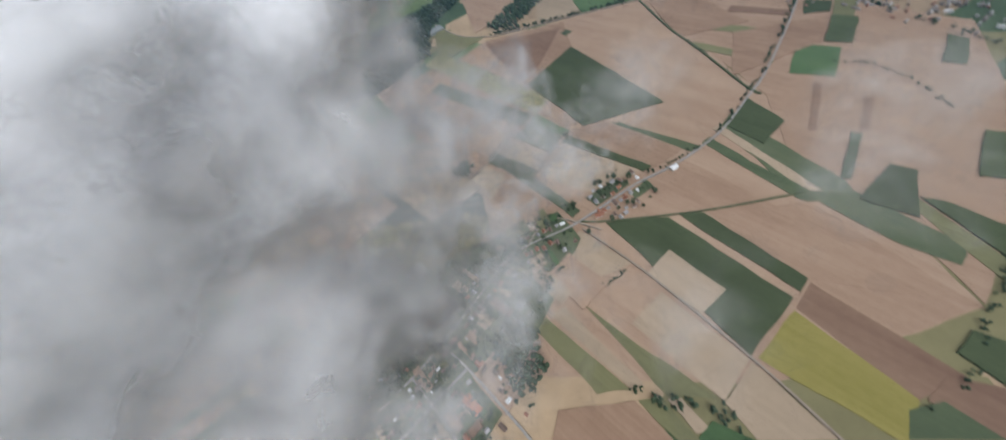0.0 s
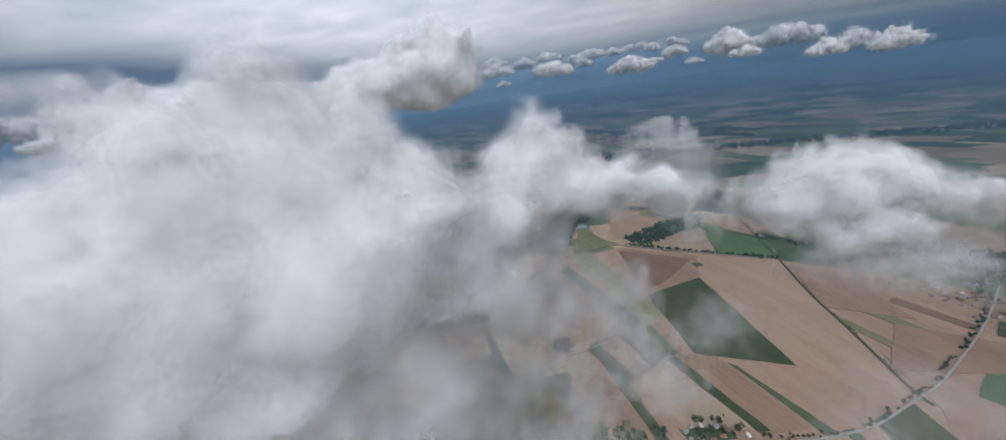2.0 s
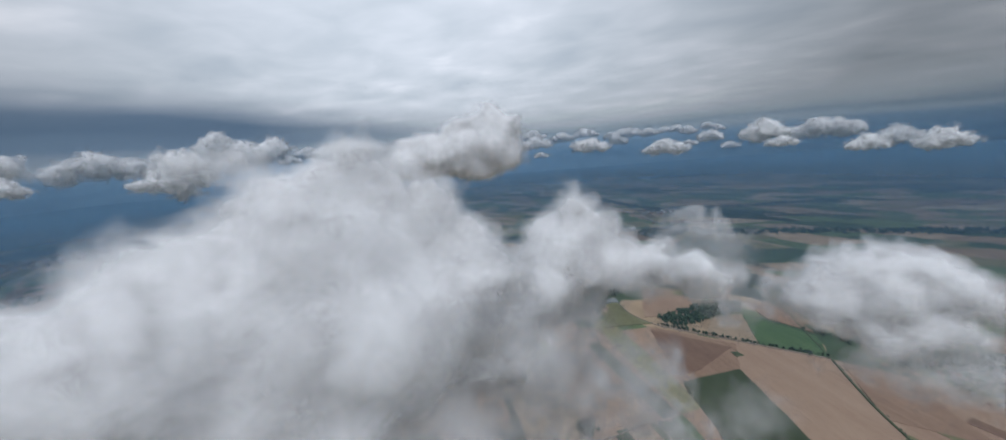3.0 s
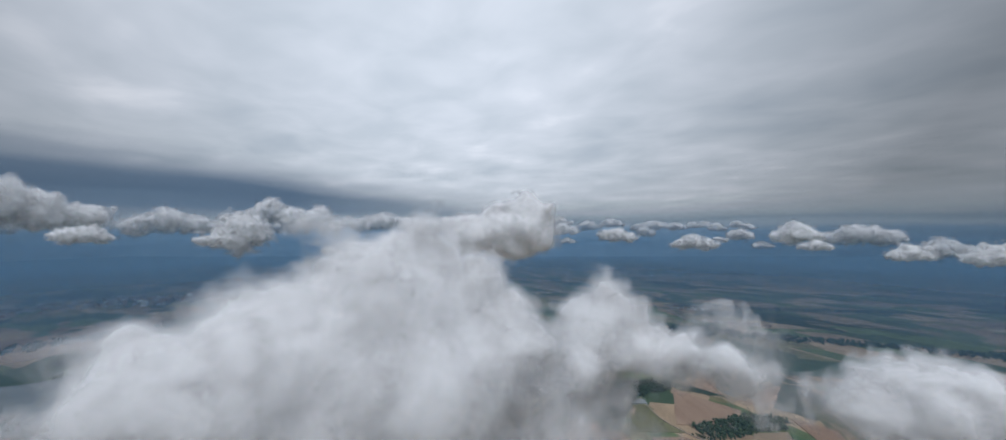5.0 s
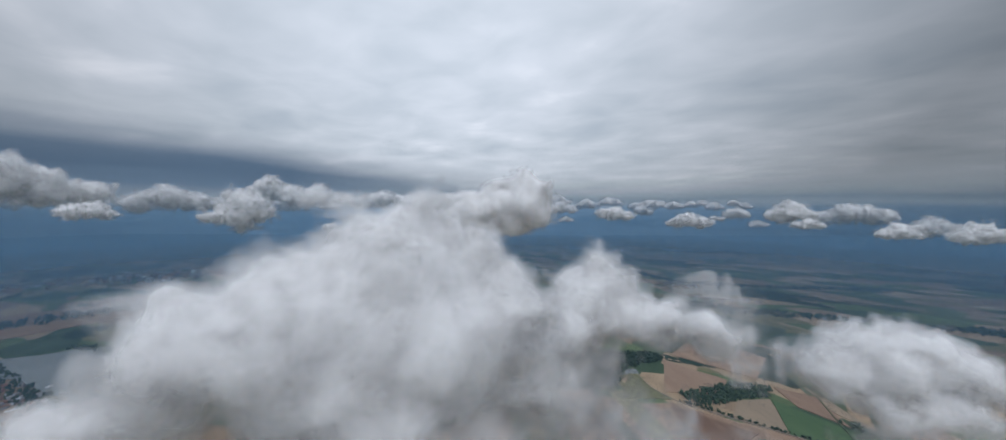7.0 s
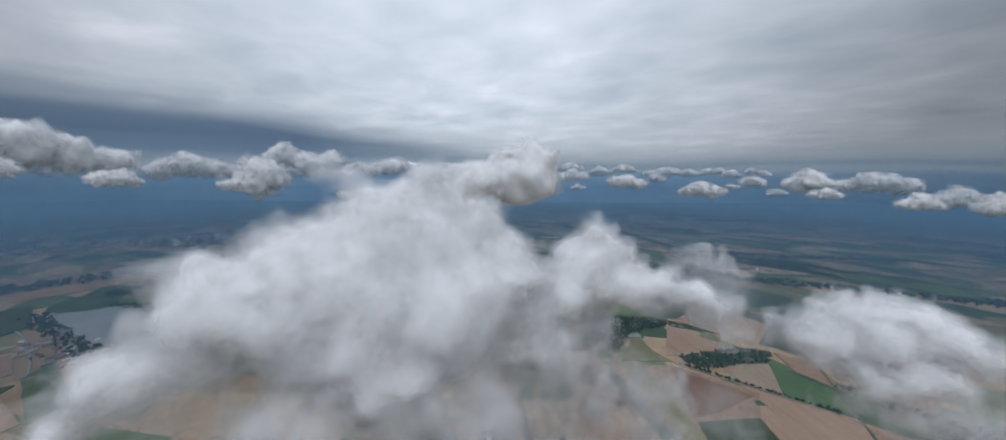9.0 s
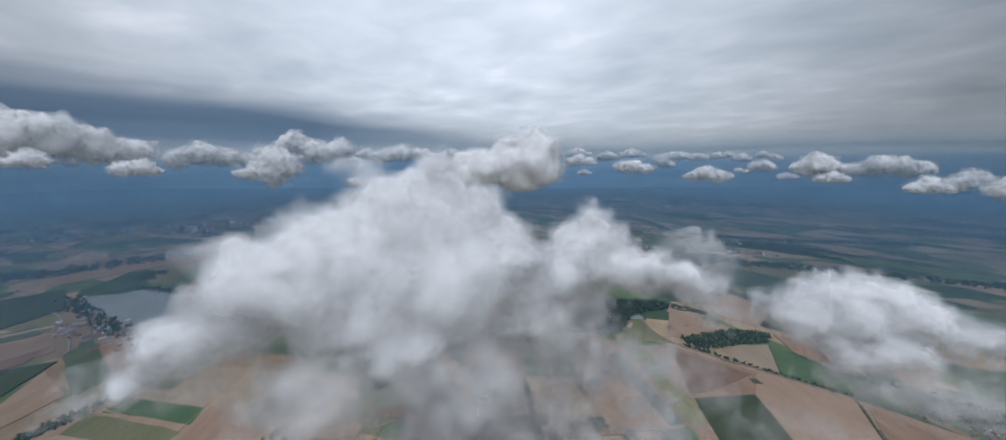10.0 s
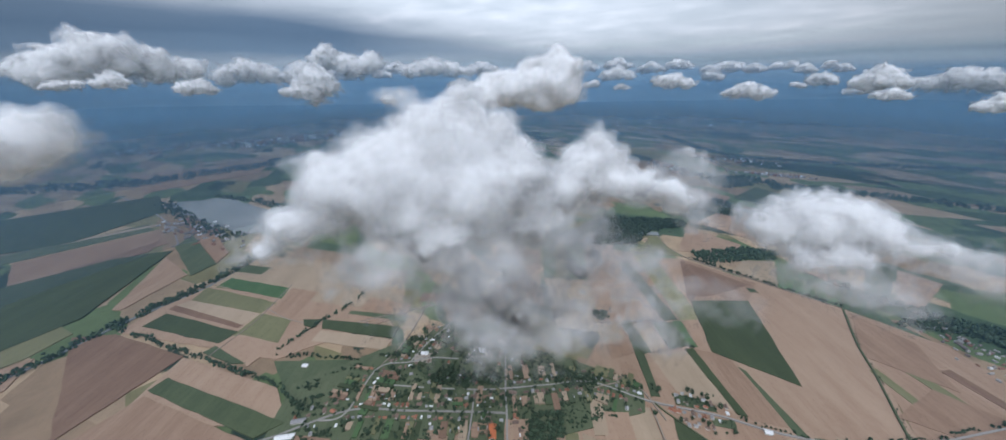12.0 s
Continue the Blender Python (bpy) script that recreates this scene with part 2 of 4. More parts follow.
def haze_wall_material():
    """Distance haze painted as blue walls between near and far clouds, thinning out upwards."""
    m, t, add = material("painted_haze_wall")
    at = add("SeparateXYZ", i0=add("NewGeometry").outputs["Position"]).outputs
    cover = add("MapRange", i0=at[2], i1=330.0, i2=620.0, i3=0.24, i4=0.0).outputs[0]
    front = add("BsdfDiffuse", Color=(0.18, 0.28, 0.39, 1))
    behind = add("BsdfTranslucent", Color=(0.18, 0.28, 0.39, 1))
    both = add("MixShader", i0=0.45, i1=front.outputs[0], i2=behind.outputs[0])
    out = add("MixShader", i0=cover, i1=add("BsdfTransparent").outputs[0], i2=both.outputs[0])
    t.links.new(out.outputs[0], add("OutputMaterial").inputs[0])
    return m


HAZE_WALL = haze_wall_material()


# ---- building blocks ----
def mesh_of(name, verts, faces, mat, smooth=False):
    me = bpy.data.meshes.new(name)
    me.from_pydata(verts, [], faces)
    me.materials.append(mat)
    if smooth:
        me.polygons.foreach_set("use_smooth", [True] * len(me.polygons))
    me.update()
    return me


def part(name, bm, mat, parent, label=""):
    """Links a bmesh as one mesh object under a thing or under a part."""
    me = bpy.data.meshes.new(name)
    bm.to_mesh(me)
    bm.free()
    me.materials.append(mat)
    ob = new(name, me)
    ob.parent = parent
    return tagged(ob, label)


def thing(name, label, category, group=""):
    return tagged(new(name), label, category, group)


# ---- ground ----
def build_ground():
    rings = [0, 200, 400, 700, 1100, 1700, 2600, 3800, 5400, 7600]
    n = 96
    verts, faces = [(0, 0, 0)], []
    for r in rings[1:]:
        verts += [(r * math.cos(2 * math.pi * i / n), r * math.sin(2 * math.pi * i / n), 0) for i in range(n)]
    faces += [(0, 1 + i, 1 + (i + 1) % n) for i in range(n)]
    for k in range(len(rings) - 2):
        a, b = 1 + k * n, 1 + (k + 1) * n
        faces += [(a + i, b + i, b + (i + 1) % n, a + (i + 1) % n) for i in range(n)]
    tagged(new("ground", mesh_of("ground", verts, faces, FARLAND)), "wide farmland of tan and green strip fields", "ground", kind="structure")


build_ground()


# added sheet above the fields; its blue stands in for aerial haze
def build_haze_sheet():
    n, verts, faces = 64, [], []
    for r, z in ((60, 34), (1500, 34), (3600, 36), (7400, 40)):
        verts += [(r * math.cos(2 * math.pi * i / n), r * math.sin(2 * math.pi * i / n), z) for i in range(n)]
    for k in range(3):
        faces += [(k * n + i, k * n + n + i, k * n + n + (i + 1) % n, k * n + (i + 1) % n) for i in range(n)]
    tagged(new("haze_layer", mesh_of("haze_layer", verts, faces, HAZE_SHEET)), "blue see-through sheet painted as haze over distant country", "haze", kind="stuff")


build_haze_sheet()


# added see-through cylinder; its blue stands in for haze on whatever lies beyond
def build_haze_wall(radius):
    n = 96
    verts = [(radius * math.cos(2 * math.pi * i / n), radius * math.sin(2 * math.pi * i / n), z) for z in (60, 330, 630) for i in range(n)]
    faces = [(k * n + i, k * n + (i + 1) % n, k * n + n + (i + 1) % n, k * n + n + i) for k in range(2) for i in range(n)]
    tagged(new("haze_layer", mesh_of("haze_layer", verts, faces, HAZE_WALL, True)), "blue see-through wall painted as haze between distant clouds", "haze", kind="stuff")


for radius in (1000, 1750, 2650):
    build_haze_wall(radius)


# ---- fields ----
FIELD_LABELS = {
    "stubble": "harvested tan stubble field", "pale_stubble": "pale sandy stubble field", "ploughed_soil": "brown freshly ploughed field",
    "maize": "dark green field of standing maize", "meadow_grass": "dull green meadow strip", "bright_clover": "bright green clover field",
    "olive_ley": "olive green ley field", "mustard_crop": "yellow-green mustard field", "striped_stubble": "pale stubble strip with green stripes",
}
field_count = [0]


def field(mat, *corners, tall=0.0):
    """A field as a low slab with slightly wandering edges, its crop standing as high as it grows."""
    field_count[0] += 1
    top = 0.35 + 0.012 * field_count[0] + (tall or (1.3 if mat is MAIZE else 0.2))
    cs = [Vector((x, y, 0)) for x, y in corners]
    ring = []
    for a, b in zip(cs, cs[1:] + cs[:1]):
        steps = max(2, int((b - a).length / 14))
        side = Vector((b.y - a.y, a.x - b.x, 0)).normalized()
        for i in range(steps):
            u = i / steps
            p = a.lerp(b, u)
            ring.append(p + side * (noise.noise(p * 0.03) * 2.2 + noise.noise(p * 0.2) * 0.7 if i else 0.0))
    bm = bmesh.new()
    up = [bm.verts.new((p.x, p.y, top)) for p in ring]
    down = [bm.verts.new((p.x, p.y, 0.0)) for p in ring]
    bm.faces.new(up)
    for i in range(len(ring)):
        j = (i + 1) % len(ring)
        bm.faces.new((up[i], down[i], down[j], up[j]))
    bmesh.ops.recalc_face_normals(bm, faces=bm.faces)
    me = bpy.data.meshes.new("field")
    bm.to_mesh(me)
    bm.free()
    me.materials.append(mat)
    tagged(new("field", me), FIELD_LABELS[mat.name], "field", "fields of the plain", kind="structure")


# broad tan plain that the strips lie in
field(STUBBLE, (-310, 530), (-110, 690), (200, 703), (285, 392), (335, 90), (150, 40), (-60, 60), (-110, 300))
field(STUBBLE, (198, 703), (330, 690), (560, 455), (480, 250), (337, 92), (287, 392))
field(STUBBLE, (54, 602), (200, 700), (260, 420), (163, 413))
field(STUBBLE, (-60, 270), (160, 300), (330, 90), (150, 40))
field(STUBBLE, (-269, 560), (-28, 523), (30, 400), (-100, 300))
field(STUBBLE, (-110, 690), (51, 690), (54, 602), (-33, 521))
field(MAIZE, (54, 602), (163, 413), (45, 396), (-30, 521))
field(STRIPED, (-205, 690), (5, 476), (-23, 443), (-235, 655))
field(MAIZE, (-195, 580), (-28, 442), (-45, 420), (-212, 560))
field(STUBBLE, (-290, 600), (-57, 416), (-97, 368), (-310, 520))
field(CLOVER, (-23, 443), (25, 392), (14, 382), (-34, 428))
field(MAIZE, (-33, 425), (11, 383), (-8, 353), (-61, 400))
field(SAND, (-64, 393), (-15, 354), (-29, 325), (-84, 371))
field(MAIZE, (-87, 371), (-29, 325), (-36, 308), (-100, 355))
field(SAND, (-105, 353), (-75, 326), (-95, 287), (-139, 320))
field(STUBBLE, (-74, 325), (-47, 301), (-67, 264), (-94, 286))
field(SAND, (14, 370), (105, 296), (32, 274), (-28, 318))
field(STUBBLE, (65, 407), (162, 320), (121, 296), (21, 382))
field(MAIZE, (20, 382), (118, 299), (106, 293), (10, 371))
field(GRASS, (96, 390), (182, 320), (170, 312), (84, 391))
field(MAIZE, (47, 224), (116, 220), (200, 113), (145, 64))
field(SAND, (106, 178), (146, 127), (116, 105), (77, 153), tall=1.6)
field(STUBBLE, (116, 220), (129, 221), (208, 118), (200, 113))
field(MAIZE, (129, 221), (154, 220), (220, 130), (208, 118))
field(STUBBLE, (158, 221), (260, 215), (333, 90), (220, 130))
field(PLOUGH, (221, 126), (290, 38), (249, 23), (198, 103))
field(SAND, (-31, 185), (15, 218), (65, 168), (1, 145))
field(STUBBLE, (16, 221), (45, 224), (89, 171), (75, 157))
field(STUBBLE, (1, 142), (60, 165), (86, 134), (35, 92))
field(SAND, (86, 132), (143, 61), (111, 29), (50, 102))
field(MUSTARD, (196, 101), (250, 23), (226, -6), (150, 62))
field(SAND, (144, 59), (184, -1), (126, 0), (111, 28))
field(MAIZE, (315, 72), (335, 58), (311, 28), (294, 56))
field(SAND, (-33, 120), (-15, 126), (49, 45), (37, 42))
field(OLIVE, (3, 130), (39, 93), (107, 31), (66, 35))
field(OLIVE, (-50, 106), (-36, 116), (35, 42), (5, 40))
field(STUBBLE, (-33, 28), (37, 33), (62, 2), (20, -40), (-41, 5))
field(OLIVE, (40, 33), (62, 33), (82, 1), (90, -30), (65, 2))
field(SAND, (65, 33), (77, 33), (94, 8), (81, 6))
field(CLOVER, (82, 3), (97, 15), (125, 0), (140, -30), (90, -25))
field(PLOUGH, (278, 40), (309, 29), (330, -10), (287, -4), (255, 23))
field(GRASS, (239, 17), (265, 22), (287, -4), (228, -2))
field(MAIZE, (264, 388), (287, 336), (251, 305), (221, 349))
field(STUBBLE, (287, 385), (400, 330), (360, 200), (262, 235))
field(GRASS, (214, 343), (235, 367), (304, 236), (304, 208), (257, 216))
field(SAND, (205, 345), (217, 349), (284, 216), (275, 213))
field(GRASS, (186, 324), (198, 332), (265, 223), (254, 218))
field(GRASS, (40, 250), (28, 265), (75, 290), (86, 277))
field(GRASS, (82, 263), (106, 279), (112, 267), (88, 252))
field(GRASS, (256, 231), (304, 222), (358, 145), (342, 128), (309, 156))
field(OLIVE, (336, 213), (351, 203), (376, 131), (363, 109))
field(MAIZE, (354, 202), (372, 192), (420, 130), (379, 128))
field(OLIVE, (457, 574), (481, 557), (451, 510), (434, 532))
field(MAIZE, (420, 583), (448, 562), (435, 540), (402, 548))
field(GRASS, (92, 1025), (191, 1003), (191, 846), (141, 872))
field(GRASS, (222, 1008), (272, 1006), (261, 790), (222, 825))
field(SAND, (126, 950), (165, 905), (223, 808), (166, 850))
field(STUBBLE, (276, 985), (345, 967), (307, 814), (268, 802))
field(OLIVE, (286, 575), (369, 512), (359, 501), (270, 563))
field(PLOUGH, (324, 615), (396, 562), (387, 550), (311, 600))
field(OLIVE, (241, 538), (328, 462), (318, 449), (234, 525))
field(PLOUGH, (383, 353), (392, 349), (359, 298), (350, 301))
field(MAIZE, (342, 301), (351, 295), (309, 236), (301, 239))
field(PLOUGH, (346, 395), (354, 390), (311, 312), (303, 315))
field(MAIZE, (352, 248), (370, 235), (340, 180), (304, 210))
field(GRASS, (40, 655), (52, 662), (63, 652), (50, 640))
field(MAIZE, (431, 529), (457, 511), (423, 458), (395, 474))
field(MAIZE, (519, 436), (532, 420), (502, 376), (485, 389))
field(MAIZE, (454, 273), (480, 258), (431, 210), (413, 218))
field(CLOVER, (363, 480), (407, 453), (373, 399), (329, 422))
field(STUBBLE, (300, 540), (430, 530), (393, 474), (262, 440))
field(STUBBLE, (208, 690), (290, 660), (330, 560), (225, 560))
# round the bright clover field and towards the wood
field(CLOVER, (65, 835), (186, 785), (194, 706), (90, 703))
field(SAND, (6, 790), (62, 834), (88, 703), (-1, 712))
field(PLOUGH, (-107, 676), (42, 672), (-4, 574), (-40, 530))
field(OLIVE, (-225, 801), (-155, 725), (-107, 709), (-206, 640))
field(STUBBLE, (-170, 905), (-20, 880), (-20, 800), (-130, 730))
field(STUBBLE, (-120, 1180), (60, 1090), (40, 930), (-160, 960))
field(STUBBLE, (70, 905), (145, 905), (185, 800), (110, 830))
field(GRASS, (-110, 1500), (120, 1420), (90, 1250), (-140, 1300))
field(STUBBLE, (-330, 1330), (-150, 1300), (-140, 1180), (-330, 1220))
# green and tan strips in front of the wood
field(CLOVER, (-375, 560), (-330, 590), (-225, 440), (-262, 420))
field(STUBBLE, (-330, 590), (-270, 640), (-150, 480), (-225, 440))
field(CLOVER, (-420, 520), (-395, 540), (-285, 395), (-305, 380))
field(SAND, (-305, 380), (-225, 440), (-110, 310), (-180, 262))
field(STUBBLE, (-400, 480), (-330, 400), (-420, 330), (-490, 400))
field(STUBBLE, (-330, 395), (-240, 300), (-320, 230), (-415, 325))
field(GRASS, (-101, 366), (-90, 378), (19, 247), (9, 238))
# strips between the stream and the village
field(STUBBLE, (-850, -190), (-420, 80), (-470, -130), (-760, -320))
field(SAND, (-915, -60), (-560, 170), (-420, 80), (-850, -185))
field(MAIZE, (-765, -251), (-597, -161), (-586, -192), (-747, -287))
field(OLIVE, (-824, -179), (-646, -85), (-629, -118), (-788, -211))
field(CLOVER, (-834, -133), (-688, -50), (-653, -74), (-814, -160))
field(PLOUGH, (-789, -236), (-614, -148), (-610, -160), (-780, -247))
field(OLIVE, (-629, -118), (-564, -79), (-511, -117), (-592, -170))
field(SAND, (-788, -211), (-629, -118), (-614, -150), (-789, -235))
field(STUBBLE, (-683, -45), (-624, -10), (-564, -79), (-625, -109))
field(STUBBLE, (-588, -162), (-511, -117), (-487, -168), (-586, -197))
field(GRASS, (-583, -197), (-494, -167), (-514, -186), (-579, -215))
field(MAIZE, (-519, -37), (-393, 57), (-375, 32), (-493, -48))
field(GRASS, (-508, 13), (-413, 82), (-400, 72), (-502, 5))
field(MAIZE, (-546, -64), (-519, -37), (-506, -56), (-527, -69))
field(SAND, (-490, -51), (-373, 31), (-359, 8), (-474, -74))
field(STUBBLE, (-520, 60), (-439, 110), (-416, 84), (-501, 28))
field(PLOUGH, (-456, 149), (-397, 200), (-371, 180), (-435, 128))
field(STUBBLE, (-395, 160), (-300, 250), (-270, 215), (-340, 130))
field(GRASS, (-880, -95), (-820, -55), (-800, -80), (-860, -120))
field(GRASS, (-467, -134), (-367, -30), (-305, -55), (-385, -140))
# south of the hedge
field(PLOUGH, (-800, -380), (-753, -322), (-592, -239), (-520, -380))
field(STUBBLE, (-588, -240), (-404, -145), (-325, -152), (-500, -330))
field(MAIZE, (-548, -261), (-330, -154), (-335, -190), (-538, -285))
field(STUBBLE, (-530, -290), (-335, -195), (-310, -260), (-500, -370))
# beyond the stream
field(MAIZE, (-1160, -540), (-1167, -331), (-1119, -220), (-869, -372), (-830, -480))
field(OLIVE, (-980, -487), (-947, -427), (-815, -380), (-780, -431), (-770, -500))
field(STUBBLE, (-760, -560), (-770, -420), (-700, -440), (-640, -560))
field(STUBBLE, (-1081, -236), (-930, -205), (-850, -318), (-865, -330))
field(GRASS, (-1149, -214), (-1209, -169), (-944, -148), (-918, -200))
field(STUBBLE, (-1212, -165), (-1220, -121), (-995, -113), (-946, -146))
field(STUBBLE, (-1330, -520), (-1330, -235), (-1190, -225), (-1130, -500))
field(GRASS, (-1420, -560), (-1420, -260), (-1345, -250), (-1340, -540))
field(PLOUGH, (-1180, -420), (-1230, -235), (-1160, -265), (-1140, -400))
field(MAIZE, (-1834, -640), (-1780, -217), (-1540, -215), (-1400, -423), (-1452, -600))
field(SAND, (-1425, -440), (-1400, -240), (-1380, -240), (-1400, -440))
field(STUBBLE, (-2300, -300), (-2200, 300), (-1900, 150), (-1880, -260))
field(STUBBLE, (-1560, 220), (-1420, 700), (-1000, 520), (-1150, 200))
field(GRASS, (-1950, 560), (-1700, 800), (-1560, 620), (-1760, 400))
# fields of the village itself
field(GRASS, (-395, -125), (-335, 118), (-124, 212), (-9, 250), (14, 207), (-85, 30), (-240, -175), (-320, -185))
field(GRASS, (-330, 40), (-285, 110), (-215, 60), (-262, 20))
field(STUBBLE, (-300, -150), (-262, -118), (-232, -150), (-262, -185))
field(MAIZE, (-232, -60), (-205, -35), (-180, -58), (-205, -85))
field(STUBBLE, (-190, -32), (-150, 10), (-118, -20), (-155, -62))
field(STUBBLE, (-118, 62), (-95, 85), (-62, 48), (-84, 25))
field(STUBBLE, (-30, 165), (-2, 190), (36, 148), (4, 120))
field(SAND, (-58, 175), (-45, 187), (-5, 140), (-18, 128))


# ---- roads and water ----
def ribbon(points, width, z, thick=0.25):
    """A strip with a cambered top along a smooth line through the points."""
    ps = [Vector((x, y, 0)) for x, y in points]
    line = []
    for i in range(len(ps) - 1):
        a, b, c, d = ps[max(i - 1, 0)], ps[i], ps[i + 1], ps[min(i + 2, len(ps) - 1)]
        for k in range(8):
            u = k / 8
            line.append(0.5 * ((2 * b) + (c - a) * u + (2 * a - 5 * b + 4 * c - d) * u * u + (3 * b - a - 3 * c + d) * u ** 3))
    line.append(ps[-1])
    verts, faces = [], []
    for i, p in enumerate(line):
        way = (line[min(i + 1, len(line) - 1)] - line[max(i - 1, 0)]).normalized()
        side = Vector((way.y, -way.x, 0)) * width / 2 * (1 + 0.12 * noise.noise(p * 0.05))
        for s, dz in ((-1.15, -thick), (-1, 0), (0, 0.06), (1, 0), (1.15, -thick)):
            q = p + side * s
            verts.append((q.x, q.y, z + dz))
    for i in range(len(line) - 1):
        for k in range(4):
            a = i * 5 + k
            faces.append((a, a + 1, a + 6, a + 5))
    return line, verts, faces


ROAD_LINES = []


def road(points, width=4.0, mat=None, label="grey country road", z=2.6):
    line, verts, faces = ribbon(points, width * 0.72, z, 2.4)
    ROAD_LINES.append(line)
    tagged(new("road", mesh_of("road", verts, faces, mat or ASPHALT)), label, "road", "roads", kind="structure")


road([(-345, -215), (-321, -176), (-286, -84), (-225, -25), (-158, 38), (-123, 70)], 4.4, label="pale village street")
road([(-291, -27), (-240, 15), (-185, 64), (-153, 98), (-110, 150), (-68, 198), (1, 224), (43, 246), (92, 274), (139, 293), (176, 313), (219, 343), (266, 392), (296, 424), (333, 473), (400, 570), (470, 690)], 3.2, label="grey main road lined with houses")
road([(-262, 210), (-237, 184), (-153, 98), (-123, 70), (-96, 43), (-60, 5)], 3.6, label="grey side street")
road([(-185, 64), (-159, 37), (-132, 7), (-108, -20)], 3.4, label="grey side street")
road([(-300, -120), (-285, -89), (-328, -19), (-302, 25), (-285, 55), (-250, 85)], 3.4, label="curving village lane")
road([(-328, -19), (-345, 30), (-372, 75), (-420, 140), (-470, 200)], 2.4, TRACK, "pale farm track")
road([(-302, 25), (-320, 75), (-328, 112), (-345, 170)], 3.0, label="narrow village lane")
road([(18, 220), (75, 156), (146, 60), (186, -4), (225, -70)], 2.6, TRACK, "pale straight farm track")
road([(-60, 190), (-20, 240), (40, 215)], 2.6, TRACK, "pale straight farm track")
road([(-140, 320), (-100, 356), (-55, 405), (-8, 352)], 1.8, TRACK, "pale farm track")
road([(145, 915), (170, 800), (194, 702), (218, 591), (242, 516), (270, 415), (282, 392)], 3.0, GRASS, "green-edged field track")
road([(262, 228), (160, 222), (47, 226), (14, 232)], 2.0, GRASS, "grassy track between fields")
road([(-225, 805), (-165, 735), (-105, 705), (-60, 700), (40, 702), (194, 702)], 2.2, TRACK, "pale track beside a tree row")
road([(-640, -105), (-560, -80), (-480, -20), (-440, 60), (-400, 150)], 1.8, TRACK, "pale farm track")
road([(-700, -40), (-610, -130), (-560, -210)], 1.8, TRACK, "pale farm track")
road([(-1900, -330), (-1465, -226), (-1187, -205), (-1150, -220)], 5.0, label="pale road beside a lake")
road([(-1100, 2700), (-700, 2200), (-372, 1871), (-230, 1690), (-60, 1600)], 7.0, label="grey country road")


def water(name, label, category, outline, z):
    """A water sheet whose shore wanders between the corner points."""
    ps = [Vector((x, y, 0)) for x, y in outline]
    ring = []
    for a, b in zip(ps, ps[1:] + ps[:1]):
        for k in range(10):
            p = a.lerp(b, k / 10)
            ring.append(p + Vector((noise.noise(p * 0.012), noise.noise(p * 0.012 + Vector((9, 4, 0))), 0)) * 26)
    bm = bmesh.new()
    top = [bm.verts.new((p.x, p.y, z)) for p in ring]
    low = [bm.verts.new((p.x, p.y, -1.0)) for p in ring]
    bm.faces.new(top)
    for i in range(len(ring)):
        j = (i + 1) % len(ring)
        bm.faces.new((top[i], low[i], low[j], top[j]))
    bmesh.ops.recalc_face_normals(bm, faces=bm.faces)
    me = bpy.data.meshes.new(name)
    bm.to_mesh(me)
    bm.free()
    me.materials.append(WATER)
    tagged(new(name, me), label, category, kind="structure")


water("lake", "broad grey lake reflecting the overcast sky", "lake", [(-1640, -215), (-1600, -120), (-1540, -30), (-1419, 7), (-1230, 70), (-1060, 40), (-1090, -60), (-1323, -128)], 3.2)
water("pond", "narrow grey pond at a lake's outlet", "pond", [(-1010, -10), (-940, 20), (-880, -70), (-912, -80)], 3.0)
water("pool", "small pale pool beside a wood", "pool", [(-262, 760), (-215, 790), (-205, 770), (-250, 742)], 3.4)


def stream(points):
    line, verts, faces = ribbon(points, 5.0, 2.2, 2.0)
    tagged(new("stream", mesh_of("stream", verts, faces, WATER)), "narrow stream between dark trees", "stream", kind="structure")


stream([(-700, -520), (-763, -373), (-795, -300), (-823, -190), (-870, -110), (-905, -60)])


# ---- trees ----
def blob(r, seed):
    """A leafy clump: a lumpy icosphere with an uneven outline."""
    bm = bmesh.new()
    bmesh.ops.create_icosphere(bm, subdivisions=1, radius=r)
    rnd = random.Random(seed)
    for v in bm.verts:
        v.co *= 0.72 + 0.5 * rnd.random()
    return bm


def clump_arrays(seed, r=1.0):
    bm = blob(r, seed)
    v = np.array([x.co[:] for x in bm.verts])
    bm.verts.index_update()
    f = np.array([[q.index for q in t.verts] for t in bm.faces])
    bm.free()
    return v, f


CLUMPS = [clump_arrays(s) for s in range(6)]


def crown_mesh(seed, height):
    """A crown of many small clumps round a leaning axis, with gaps between them."""
    rnd = random.Random(seed)
    vs, fs, n = [], [], 0
    for k in range(22):
        v, f = CLUMPS[rnd.randrange(6)]
        a, h = rnd.uniform(0, 6.28), rnd.uniform(0.28, 1.0)
        reach = height * 0.34 * math.sqrt(max(0.05, 1 - (2 * h - 1.2) ** 2 * 0.8)) * rnd.uniform(0.3, 1.0)
        c = np.array([reach * math.cos(a), reach * math.sin(a), height * h])
        s = height * rnd.uniform(0.08, 0.16)
        vs.append(v * s * np.array([1, 1, 0.85]) + c)
        fs.append(f + n)
        n += len(v)
    return mesh_of("crown", np.concatenate(vs).tolist(), np.concatenate(fs).tolist(), LEAF)


